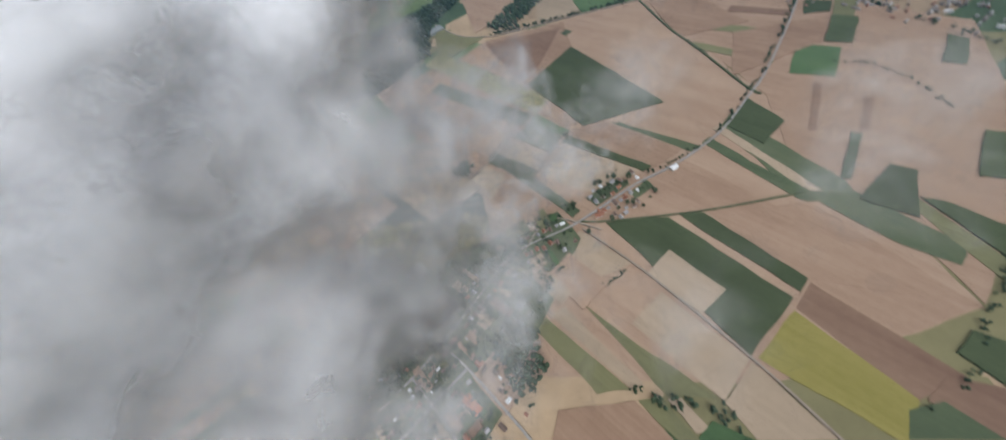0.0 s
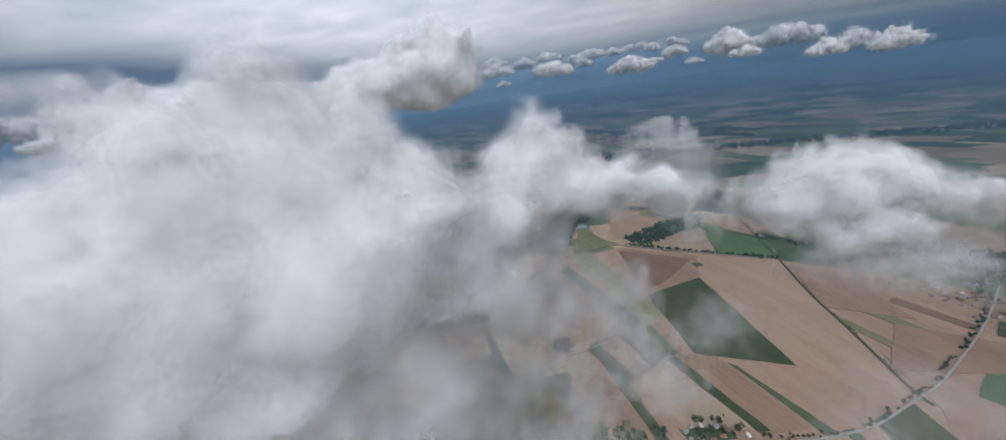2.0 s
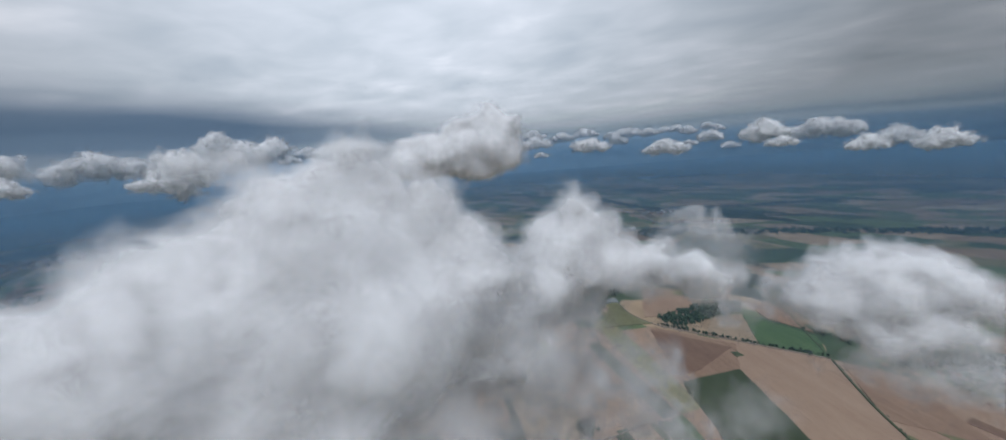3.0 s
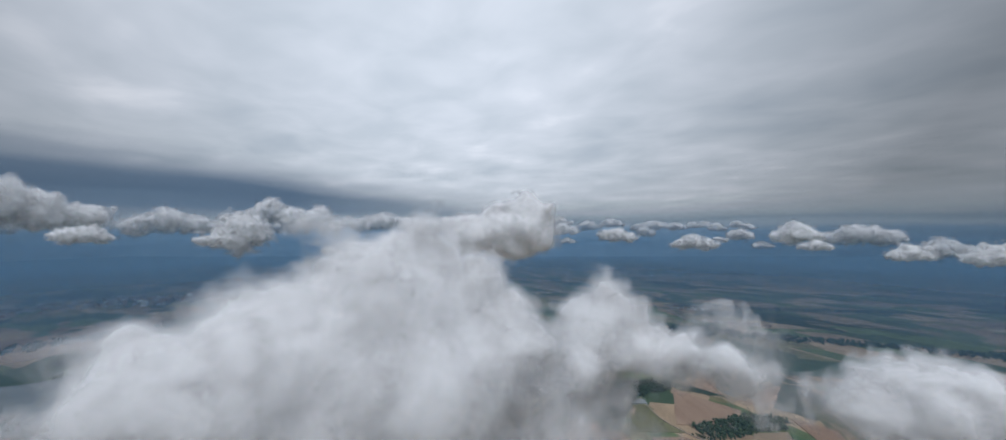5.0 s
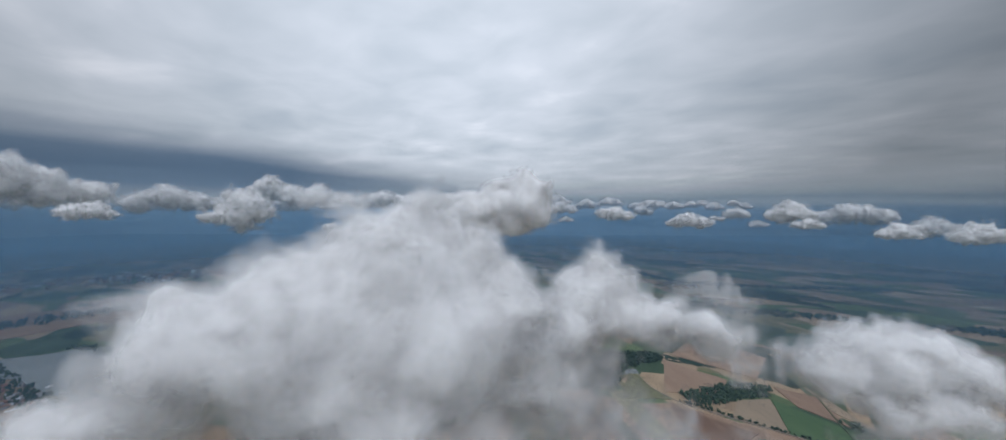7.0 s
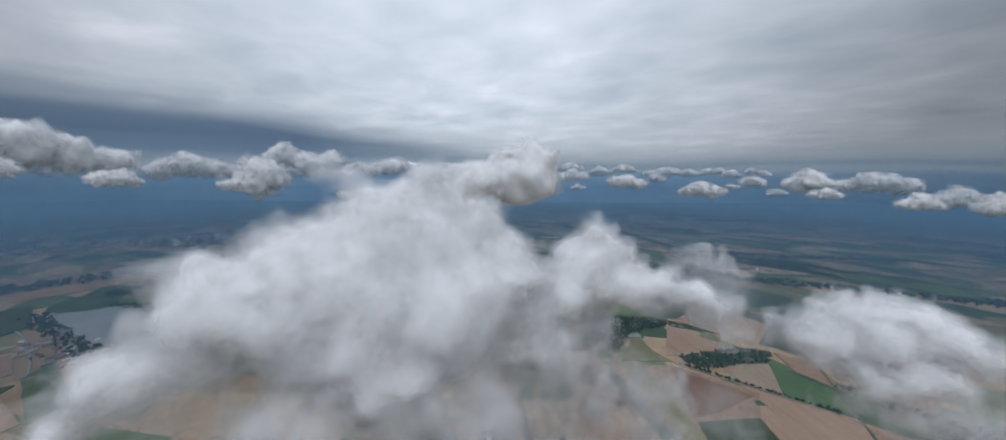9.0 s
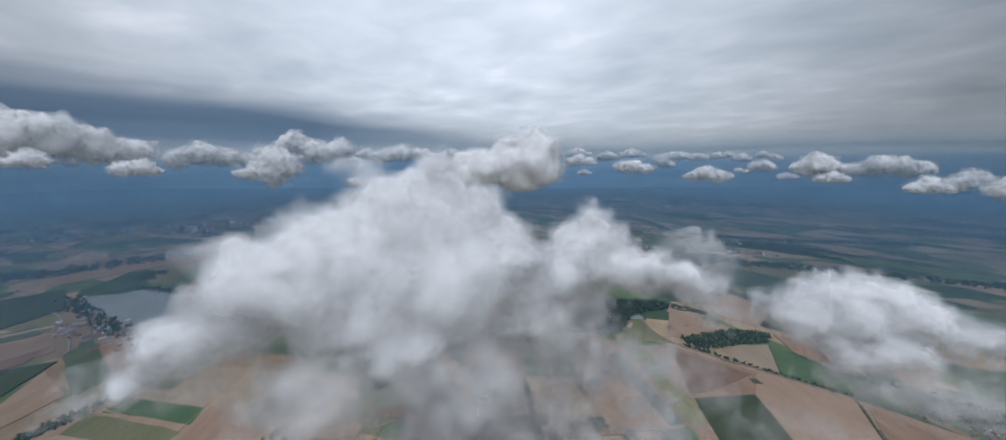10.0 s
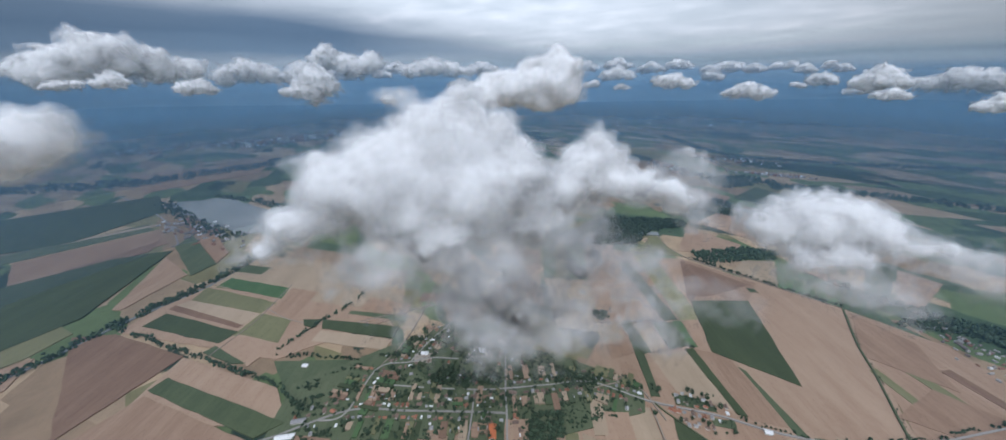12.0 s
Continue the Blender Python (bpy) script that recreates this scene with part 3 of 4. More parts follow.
def trunk_bm(height):
    bm = bmesh.new()
    bmesh.ops.create_cone(bm, segments=6, radius1=height * 0.035, radius2=height * 0.012, depth=height * 0.7, matrix=Matrix.Translation((0, 0, height * 0.35)))
    for k in range(4):
        turn = Matrix.Rotation(k * 1.7, 4, "Z") @ Matrix.Translation((0, 0, height * (0.3 + 0.08 * k))) @ Matrix.Rotation(0.9, 4, "Y")
        bmesh.ops.create_cone(bm, segments=5, radius1=height * 0.014, radius2=height * 0.004, depth=height * 0.3, matrix=turn @ Matrix.Translation((0, 0, height * 0.14)))
    return bm


def make_tree(seed, height):
    t = thing("tree", "dark green broadleaf tree", "tree", "trees of the village and hedges")
    part("trunk", trunk_bm(height), BARK, t)
    crown = new("crown", crown_mesh(seed, height))
    crown.parent = t
    return t


TREES = [make_tree(40 + k, 7.5 + k) for k in range(4)]
for k, t in enumerate(TREES):
    t.matrix_basis = pose(-238 + 9 * k, 96 + 2 * k, 1.5, 0, 0, 40 * k)
trng = random.Random(77)


def plant(x, y, size=1.0):
    copy = copy_thing(trng.choice(TREES), pose(x, y, 0.4, 0, 0, trng.uniform(0, 360)))
    copy.scale = [size * trng.uniform(0.75, 1.15)] * 3


def grove(label, spots, height):
    """Many trees standing so close that none can be counted: one mass of leafy clumps."""
    rnd = random.Random(len(spots) * 7 + 1)
    vs, fs, n = [], [], 0
    for x, y in spots:
        h = height * rnd.uniform(0.6, 1.15)
        for k in range(4):
            v, f = CLUMPS[rnd.randrange(6)]
            s = h * rnd.uniform(0.2, 0.36)
            c = np.array([x + rnd.gauss(0, h * 0.2), y + rnd.gauss(0, h * 0.2), h * (0.25 + 0.2 * k)])
            a = rnd.uniform(0, 6.28)
            ca, sa = math.cos(a), math.sin(a)
            vs.append((v @ np.array([[ca, sa, 0], [-sa, ca, 0], [0, 0, 1]])) * s + c)
            fs.append(f + n)
            n += len(v)
    me = mesh_of("grove", np.concatenate(vs).tolist(), np.concatenate(fs).tolist(), LEAF)
    tagged(new("grove", me), label, "trees", kind="stuff")


def inside(x, y, poly):
    odd = False
    for (ax, ay), (bx, by) in zip(poly, poly[1:] + poly[:1]):
        if (ay > y) != (by > y) and x < (bx - ax) * (y - ay) / (by - ay) + ax:
            odd = not odd
    return odd


def wood(label, poly, gap, height, ragged=0.0):
    rnd = random.Random(int(abs(poly[0][0])) + 5)
    xs, ys = [p[0] for p in poly], [p[1] for p in poly]
    spots, y = [], min(ys)
    while y < max(ys):
        x = min(xs)
        while x < max(xs):
            p = x + rnd.uniform(-gap, gap) * 0.45, y + rnd.uniform(-gap, gap) * 0.45
            edge = ragged * noise.noise(Vector((p[0] * 0.02, p[1] * 0.02, 3.0)))
            if inside(p[0] + edge * 14, p[1] + edge * 14, poly) and noise.noise(Vector((p[0] * 0.05, p[1] * 0.05, 0))) > -1 + ragged * 0.75:
                spots.append(p)
            x += gap
        y += gap
    if spots:
        grove(label, spots, height)


def belt(label, points, width, gap, height, fill=0.85):
    rnd = random.Random(int(abs(points[0][0])) + 11)
    ps, spots = [Vector((x, y, 0)) for x, y in points], []
    for a, b in zip(ps, ps[1:]):
        steps = int((b - a).length / gap)
        side = Vector((b.y - a.y, a.x - b.x, 0)).normalized()
        for i in range(steps):
            p = a.lerp(b, i / steps)
            wide = width * (0.6 + 0.8 * abs(noise.noise(p * 0.02)))
            for k in range(max(1, int(wide / gap))):
                if rnd.random() < fill * (1.0 if noise.noise(p * 0.035) > -0.3 else 0.35):
                    q = p + side * rnd.uniform(-wide, wide) / 2
                    spots.append((q.x, q.y))
    grove(label, spots, height)


wood("dark broadleaf wood beyond tan fields", [(-400, 590), (-395, 800), (-215, 930), (-160, 925), (-235, 800), (-228, 690), (-300, 605)], 7.5, 11, 0.4)
wood("dark wood behind a clover field", [(-105, 735), (-60, 800), (-5, 868), (70, 905), (62, 842), (10, 795), (-46, 715)], 7.0, 10, 0.4)
wood("dark belt of wood", [(-322, 1500), (-180, 1660), (-60, 1640), (-190, 1396)], 13, 13, 0.4)
wood("dark belt of wood", [(-220, 1060), (-190, 1237), (-100, 1200), (-60, 1100), (-130, 1085)], 10, 12, 0.4)
wood("dark riverside wood behind a hamlet", [(262, 700), (299, 790), (356, 806), (470, 830), (560, 760), (470, 700), (383, 760), (342, 745)], 8, 10, 0.3)
wood("dark low thicket in a field hollow", [(42, 648), (50, 658), (61, 652), (52, 642)], 3.5, 3.0, 0.2)
wood("dark garden trees of a hamlet", [(40, 253), (30, 264), (75, 288), (84, 277)], 6.5, 4.5, 0.9)
wood("dark garden trees of a hamlet", [(84, 262), (106, 277), (110, 268), (89, 254)], 6.5, 4.5, 0.9)
wood("small dark copse among tan fields", [(-152, 338), (-156, 356), (-140, 366), (-126, 352), (-132, 336)], 4.0, 8, 0.2)
wood("dark trees between village gardens", [(-258, 40), (-200, 92), (-165, 108), (-172, 86), (-215, 45), (-245, 22)], 6.0, 9, 0.3)
wood("dark trees along a village brook", [(-95, 92), (-70, 130), (-52, 118), (-40, 60), (-62, 40), (-80, 70)], 6.0, 9, 0.6)
wood("dark garden trees behind houses", [(-130, 150), (-100, 190), (-60, 225), (-48, 215), (-92, 160)], 6.0, 8, 0.7)
wood("dark trees in a village park", [(-275, 128), (-262, 145), (-228, 118), (-240, 100)], 6.0, 8, 0.6)
belt("dense dark tree belt along a stream", [(-690, -540), (-763, -375), (-800, -300), (-830, -190), (-880, -110), (-925, -40)], 30, 6, 9)
belt("row of dark hedgerow trees", [(-779, -323), (-600, -235), (-404, -141), (-336, -134)], 9, 4.5, 7.5)
belt("row of dark hedgerow trees", [(-492, -119), (-514, -53), (-527, 15), (-548, 60)], 9, 4.5, 7.5)
belt("row of dark hedgerow trees", [(-495, -143), (-446, -94), (-366, -30)], 8, 5, 6.5)
belt("row of trees beside a farm track", [(-100, 708), (-11, 706), (90, 706), (194, 709)], 5, 5, 8, 0.75)
belt("thin dark hedge along a track", [(150, 905), (176, 800), (197, 702), (221, 591), (245, 516), (273, 415), (280, 395)], 3, 6, 3.0, 0.7)
belt("dark thicket at a track's edge", [(30, 146), (45, 152), (58, 162)], 6, 4, 5)
belt("dark thicket beside a hamlet", [(17, 382), (24, 386)], 6, 3, 6)
belt("thin dark hedge between fields", [(-28, 322), (-10, 350), (8, 378)], 4, 5, 4)
belt("thin roadside hedge", [(112, 288), (139, 298), (176, 318), (221, 349), (264, 396), (294, 429), (331, 478), (398, 575), (468, 695)], 7, 5, 5, 0.75)
belt("dark hedge round a yellow field", [(252, 20), (300, 40), (340, 92), (380, 130)], 8, 6, 5)
belt("dark green thicket along a ditch", [(40, 45), (70, 30), (105, 25), (140, -25), (170, -60)], 14, 5, 6)
belt("dark trees round a lake", [(-1650, -215), (-1330, -150), (-1180, -120), (-1080, -70)], 60, 9, 10, 0.85)
belt("dark trees on a lake shore", [(-1600, -60), (-1430, 40), (-1240, 100), (-1100, 60)], 40, 9, 10, 0.75)
belt("dark wooded valley", [(-2500, -900), (-2100, -300), (-2050, 200), (-2250, 700), (-2300, 1300)], 150, 13, 14, 0.8)
belt("dark wooded valley", [(-70, 1567), (297, 1695), (544, 1754), (1100, 1900), (1700, 2300)], 90, 11, 13, 0.9)
belt("dark wooded valley", [(-900, 2500), (-500, 2150), (-300, 2050), (100, 2200), (600, 2500)], 70, 11, 13, 0.8)
belt("dark treeline far off", [(-1900, 2300), (-1500, 2500), (-1100, 2350)], 40, 10, 12, 0.8)
belt("dark wooded river bank", [(162, 819), (232, 788), (303, 797), (354, 781), (416, 728), (460, 682), (507, 643), (560, 600), (640, 540)], 30, 6, 9, 0.9)
belt("thin hedge on a field edge", [(386, 427), (420, 412), (440, 375), (450, 309)], 4, 5, 4, 0.7)
belt("dark hedgerow", [(330, 780), (420, 690), (480, 560), (520, 470), (560, 380)], 10, 6, 6, 0.6)


# ---- houses ----
def gable(bm_wall, bm_roof, length, width, eaves, ridge, over=0.4):
    """Walls with gable ends, and a roof of two thick slopes that overhang them."""
    l, w = length / 2, width / 2
    v = [bm_wall.verts.new(p) for p in ((-l, -w, 0), (l, -w, 0), (l, w, 0), (-l, w, 0), (-l, -w, eaves), (l, -w, eaves), (l, w, eaves), (-l, w, eaves), (-l, 0, ridge - 0.1), (l, 0, ridge - 0.1))]
    for q in ((0, 1, 5, 4), (2, 3, 7, 6), (1, 2, 6, 9, 5), (3, 0, 4, 8, 7), (3, 2, 1, 0)):
        bm_wall.faces.new([v[i] for i in q])
    fall = (ridge - eaves) / w
    for s in (-1, 1):
        lo, wo = l + over, w + over
        zs = eaves - fall * over
        a = [bm_roof.verts.new(p) for p in ((-lo, 0, ridge + 0.05), (lo, 0, ridge + 0.05), (lo, s * wo, zs), (-lo, s * wo, zs), (-lo, 0, ridge + 0.3), (lo, 0, ridge + 0.3), (lo, s * wo, zs + 0.25), (-lo, s * wo, zs + 0.25))]
        for q in ((0, 1, 2, 3), (4, 5, 6, 7), (2, 3, 7, 6), (1, 2, 6, 5), (3, 0, 4, 7)):
            bm_roof.faces.new([a[i] for i in q])
    bmesh.ops.recalc_face_normals(bm_wall, faces=bm_wall.faces)
    bmesh.ops.recalc_face_normals(bm_roof, faces=bm_roof.faces)


def make_house(length, width, eaves, ridge, roof_mat, label, wing=False, name="house", group="houses of the village", wall=None):
    h = thing(name, label, name.replace("_", " "), group)
    bw, br = bmesh.new(), bmesh.new()
    gable(bw, br, length, width, eaves, ridge)
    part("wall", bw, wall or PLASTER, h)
    r = part("roof", br, roof_mat, h)
    bc = bmesh.new()
    bmesh.ops.create_cube(bc, size=1.0, matrix=Matrix.Translation((length * 0.2, 0.5, ridge + 0.3)) @ Matrix.Diagonal((0.5, 0.5, 1.4, 1)))
    part("chimney", bc, TILES_BROWN, r)
    if wing:
        bw, br = bmesh.new(), bmesh.new()
        gable(bw, br, width * 1.1, width * 0.6, eaves * 0.8, ridge * 0.72)
        m = Matrix.Translation((length * 0.22, width * 0.8, 0)) @ Matrix.Rotation(math.pi / 2, 4, "Z")
        bmesh.ops.transform(bw, matrix=m, verts=bw.verts)
        bmesh.ops.transform(br, matrix=m, verts=br.verts)
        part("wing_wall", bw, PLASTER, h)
        part("wing_roof", br, roof_mat, h)
    return h


HOUSES = [
    make_house(7.5, 5.2, 2.4, 4.6, TILES_RED, "small cream house with a red tiled roof"),
    make_house(8.5, 5.0, 2.6, 4.8, TILES_BROWN, "small cream house with a brown tiled roof", True),
    make_house(6.5, 5.5, 2.8, 5.0, TILES_GREY, "small cream house with a grey sheet roof"),
    make_house(9.5, 5.4, 2.5, 4.7, TILES_RED, "cream farmhouse with a red tiled roof and wing", True),
    make_house(7.0, 4.6, 2.2, 3.4, WHITE_SHEET, "low outbuilding with a pale sheet roof"),
    make_house(11.0, 5.5, 2.6, 4.4, TILES_BROWN, "long cream barn with a brown roof"),
]
HOME = [(-300, -100, 20), (-176, 55, 40), (-60, 214, 20), (40, 236, 10), (-318, 80, 70), (-140, 100, 40)]
for h, (x, y, a) in zip(HOUSES, HOME):
    h.matrix_basis = pose(x, y, 0.6, 0, 0, a)
placed = [(x, y) for x, y, _ in HOME]
hrng = random.Random(31)


def settle(x, y, angle, pick=None):
    if any((x - a) ** 2 + (y - b) ** 2 < 34 for a, b in placed):
        return False
    for line in ROAD_LINES:
        if any((x - p.x) ** 2 + (y - p.y) ** 2 < 22 for p in line):
            return False
    placed.append((x, y))
    h = copy_thing(HOUSES[pick if pick is not None else hrng.choice((0, 0, 1, 1, 2, 2, 3, 5, 5, 4))], pose(x, y, 0.6, 0, 0, angle))
    h.scale = [hrng.uniform(0.55, 0.85)] * 3
    return True


def street(a, b, reach, gap, depth=(8, 12), trees=0.5):
    """Houses down both sides of a street, with outbuildings and trees in the gardens behind."""
    a, b = Vector((*a, 0)), Vector((*b, 0))
    way = (b - a).normalized()
    side = Vector((way.y, -way.x, 0))
    turn = math.degrees(math.atan2(way.y, way.x))
    d = 4.0
    while d < (b - a).length:
        for s in (-1, 1):
            if hrng.random() < reach:
                p = a + way * (d + hrng.uniform(-2, 2)) + side * s * hrng.uniform(*depth)
                settle(p.x, p.y, turn + hrng.choice((0, 90)) + hrng.uniform(-8, 8))
            if hrng.random() < reach * 0.55:
                p = a + way * (d + hrng.uniform(-3, 3)) + side * s * hrng.uniform(17, 27)
                settle(p.x, p.y, turn + hrng.choice((0, 90)) + hrng.uniform(-8, 8), hrng.choice((1, 2, 2, 5, 4)))
            for _ in range(3):
                if hrng.random() < trees:
                    p = a + way * (d + hrng.uniform(-4, 4)) + side * s * hrng.uniform(13, 34)
                    if not any((p.x - q[0]) ** 2 + (p.y - q[1]) ** 2 < 30 for q in placed):
                        plant(p.x, p.y, hrng.uniform(0.6, 1.0))
        d += gap * 0.82


def plots(a, b, reach, sides=(-1, 1)):
    """Narrow garden strips running back from a street, each with its own crop or lawn."""
    a, b = Vector((*a, 0)), Vector((*b, 0))
    way = (b - a).normalized()
    side = Vector((way.y, -way.x, 0))
    d = 2.0
    while d < (b - a).length - 6:
        wide = hrng.uniform(5, 11)
        for s in sides:
            if hrng.random() < 0.62:
                near, far = hrng.uniform(13, 18), hrng.uniform(reach * 0.6, reach)
                p, q = a + way * d, a + way * (d + wide * 0.93)
                c = [p + side * s * near, q + side * s * near, q + side * s * far, p + side * s * far]
                field(hrng.choice((SAND, STUBBLE, OLIVE, GRASS, CLOVER, PLOUGH, MAIZE)), *[(v.x, v.y) for v in c], tall=1.75)
        d += wide


plots((-286, -84), (-158, 38), 48)
plots((-158, 38), (-123, 70), 45)
plots((-153, 98), (-68, 198), 44)
plots((-68, 198), (1, 224), 40)
plots((-285, -89), (-328, -19), 44)
plots((-185, 64), (-108, -20), 34)
plots((-302, 25), (-328, 112), 36)
street((-286, -84), (-158, 38), 0.85, 10.5)
street((-158, 38), (-123, 70), 0.7, 11)
street((-321, -150), (-286, -84), 0.6, 11)
street((-240, 15), (-153, 98), 0.7, 10.5)
street((-153, 98), (-68, 198), 0.85, 10.5)
street((-68, 198), (1, 224), 0.9, 10)
street((12, 232), (30, 240), 0.6, 10)
street((40, 246), (84, 270), 1.0, 7.5, (6.5, 9.5), 0.3)
street((84, 270), (108, 283), 0.8, 7.5, (6.5, 9.5), 0.3)
street((-285, -89), (-328, -19), 0.8, 10.5)
street((-328, -19), (-302, 25), 0.9, 9.5)
street((-302, 25), (-328, 112), 0.8, 10.5)
street((-285, 55), (-250, 85), 0.6, 11)
street((-123, 70), (-60, 5), 0.6, 12)
street((-185, 64), (-108, -20), 0.65, 11)
street((-237, 184), (-165, 110), 0.4, 12)


def garden_trees(poly, gap):
    """Fruit and shade trees filling the plots, clear of roofs and streets."""
    rnd = random.Random(9)
    spots, xs, ys = [], [p[0] for p in poly], [p[1] for p in poly]
    for _ in range(int((max(xs) - min(xs)) * (max(ys) - min(ys)) / gap / gap)):
        x, y = rnd.uniform(min(xs), max(xs)), rnd.uniform(min(ys), max(ys))
        if not inside(x, y, poly) or noise.noise(Vector((x * 0.03, y * 0.03, 8.0))) < -0.12:
            continue
        if any((x - a) ** 2 + (y - b) ** 2 < 26 for a, b in placed):
            continue
        if any((x - p.x) ** 2 + (y - p.y) ** 2 < 17 for line in ROAD_LINES[:8] for p in line):
            continue
        spots.append((x, y))
    grove("dark garden trees between village houses", spots, 5.5)


garden_trees([(-385, -120), (-330, 100), (-250, 165), (-124, 206), (-9, 244), (8, 207), (-85, 40), (-240, -150), (-310, -150)], 6.2)


def make_barn(length, width, eaves, ridge, mat, label):
    return make_house(length, width, eaves, ridge, mat, label, name="barn", group="large farm buildings")


b = make_barn(22, 11, 4.0, 6.0, WHITE_SHEET, "large white sheet-roofed warehouse")
b.matrix_basis = pose(-238, 122, 0.6, 0, 0, 42)
b = make_barn(20, 9, 4.0, 6.5, ORANGE, "large barn with a bright orange roof")
b.matrix_basis = pose(-116, 36, 0.6, 0, 0, -45)
b = make_barn(24, 7, 3.5, 5.2, WHITE_SHEET, "long white-roofed cattle shed")
b.matrix_basis = pose(-306, -160, 0.6, 0, 0, 55)
b = make_barn(18, 7, 3.5, 5.2, TILES_GREY, "long grey-roofed cattle shed")
b.matrix_basis = pose(-318, -140, 0.6, 0, 0, 55)
b = make_barn(12, 7, 3.5, 5.0, WHITE_SHEET, "low farm shed with a white roof")
b.matrix_basis = pose(-300, 52, 0.6, 0, 0, 40)
b = make_barn(9, 6, 3.0, 4.6, WHITE_SHEET, "white-roofed shed in a meadow")
b.matrix_basis = pose(-418, -100, 0.6, 0, 0, 40)
b = make_barn(14, 8, 3.5, 5.0, TILES_GREY, "grey-roofed workshop beside a yard")
b.matrix_basis = pose(-248, 142, 0.6, 0, 0, 42)
b = make_barn(9, 6, 3.0, 4.6, WHITE_SHEET, "white farmstead beside a road")
b.matrix_basis = pose(142, 290, 0.6, 0, 0, 30)


def yard(poly, label):
    bm = bmesh.new()
    up = [bm.verts.new((x, y, 2.2)) for x, y in poly]
    low = [bm.verts.new((x, y, 0)) for x, y in poly]
    bm.faces.new(up)
    for i in range(len(poly)):
        j = (i + 1) % len(poly)
        bm.faces.new((up[i], low[i], low[j], up[j]))
    bmesh.ops.recalc_face_normals(bm, faces=bm.faces)
    me = bpy.data.meshes.new("yard")
    bm.to_mesh(me)
    bm.free()
    me.materials.append(YARD)
    tagged(new("yard", me), label, "yard", kind="structure")


yard([(-262, 118), (-232, 146), (-212, 126), (-242, 98)], "trodden gravel yard round a warehouse")
yard([(-312, 40), (-292, 62), (-276, 48), (-296, 28)], "trodden gravel yard among sheds")


# ---- distant settlements ----
def settlement(label, centre, spread, turn, count, size, seed):
    """A town so far off that its houses cannot be counted: one mass of small gabled boxes."""
    rnd = random.Random(seed)
    verts, faces = [], []
    ca, sa = math.cos(radians(turn)), math.sin(radians(turn))
    for _ in range(count):
        u, w = rnd.gauss(0, spread[0]), rnd.gauss(0, spread[1])
        x, y = centre[0] + u * ca - w * sa, centre[1] + u * sa + w * ca
        l, b, h = size * rnd.uniform(0.6, 1.8), size * rnd.uniform(0.4, 0.8), size * rnd.uniform(0.3, 0.6)
        a = radians(turn + rnd.choice((0, 90)) + rnd.uniform(-12, 12))
        n = len(verts)
        for px, py, pz in ((-1, -1, 0), (1, -1, 0), (1, 1, 0), (-1, 1, 0), (-1, -1, 1), (1, -1, 1), (1, 1, 1), (-1, 1, 1), (-1, 0, 1.6), (1, 0, 1.6)):
            qx, qy = px * l / 2, py * b / 2
            verts.append((x + qx * math.cos(a) - qy * math.sin(a), y + qx * math.sin(a) + qy * math.cos(a), 0.5 + pz * h))
        faces += [tuple(n + i for i in q) for q in ((0, 1, 5, 4), (2, 3, 7, 6), (1, 2, 6, 9, 5), (3, 0, 4, 8, 7), (4, 5, 9, 8), (6, 7, 8, 9))]
    tagged(new("settlement", mesh_of("settlement", verts, faces, TOWN)), label, "town", kind="stuff")


def town_material():
    m, t, add = material("town_roofs")
    each = add("NewGeometry").outputs["Random Per Island"]
    c = ramp(add, each, (0.0, (0.28, 0.15, 0.11)), (0.3, (0.22, 0.19, 0.17)), (0.55, (0.36, 0.34, 0.32)), (0.9, (0.66, 0.65, 0.64)))
    c.node.color_ramp.interpolation = "CONSTANT"
    surface(t, add, c, 0.8)
    return m


TOWN = town_material()
settlement("wide distant town with pale roofs", (-2950, 420), (520, 110), 78, 420, 16, 3)
settlement("pale factory halls at a town's edge", (-2700, 700), (300, 60), 78, 60, 34, 4)
settlement("lakeside village of small roofs", (-1250, -165), (90, 24), 15, 90, 9, 5)
settlement("distant village with white sheds", (-480, 1580), (90, 30), -28, 70, 11, 6)
settlement("distant white glasshouses in a row", (-70, 1765), (75, 6), 20, 40, 13, 7)
settlement("distant village among trees", (-330, 1960), (120, 40), 20, 70, 10, 8)
settlement("village of mixed roofs by a wooded river", (345, 725), (45, 16), -35, 80, 5, 9)
settlement("village of mixed roofs beside a river", (455, 600), (60, 22), -45, 110, 5, 10)
settlement("village of mixed roofs at a field edge", (540, 500), (50, 25), -50, 70, 5, 12)


def make_turbine():
    t = thing("wind_turbine", "distant white three-bladed wind turbine", "wind turbine", "wind farm")
    bm = bmesh.new()
    bmesh.ops.create_cone(bm, segments=8, radius1=1.6, radius2=0.9, depth=46, matrix=Matrix.Translation((0, 0, 23)))
    part("tower", bm, STEEL, t)
    bm = bmesh.new()
    bmesh.ops.create_cube(bm, size=1.0, matrix=Matrix.Translation((0, 0.5, 46.5)) @ Matrix.Diagonal((1.8, 4.5, 1.8, 1)))
    nacelle = part("nacelle", bm, STEEL, t)
    for k in range(3):
        bm = bmesh.new()
        bmesh.ops.create_cone(bm, segments=5, radius1=0.9, radius2=0.25, depth=24, matrix=Matrix.Translation((0, -2.2, 46.5)) @ Matrix.Rotation(k * 2.094, 4, "Y") @ Matrix.Translation((0, 0, 12.5)) @ Matrix.Diagonal((1, 0.35, 1, 1)))
        part("blade", bm, STEEL, nacelle)
    return t


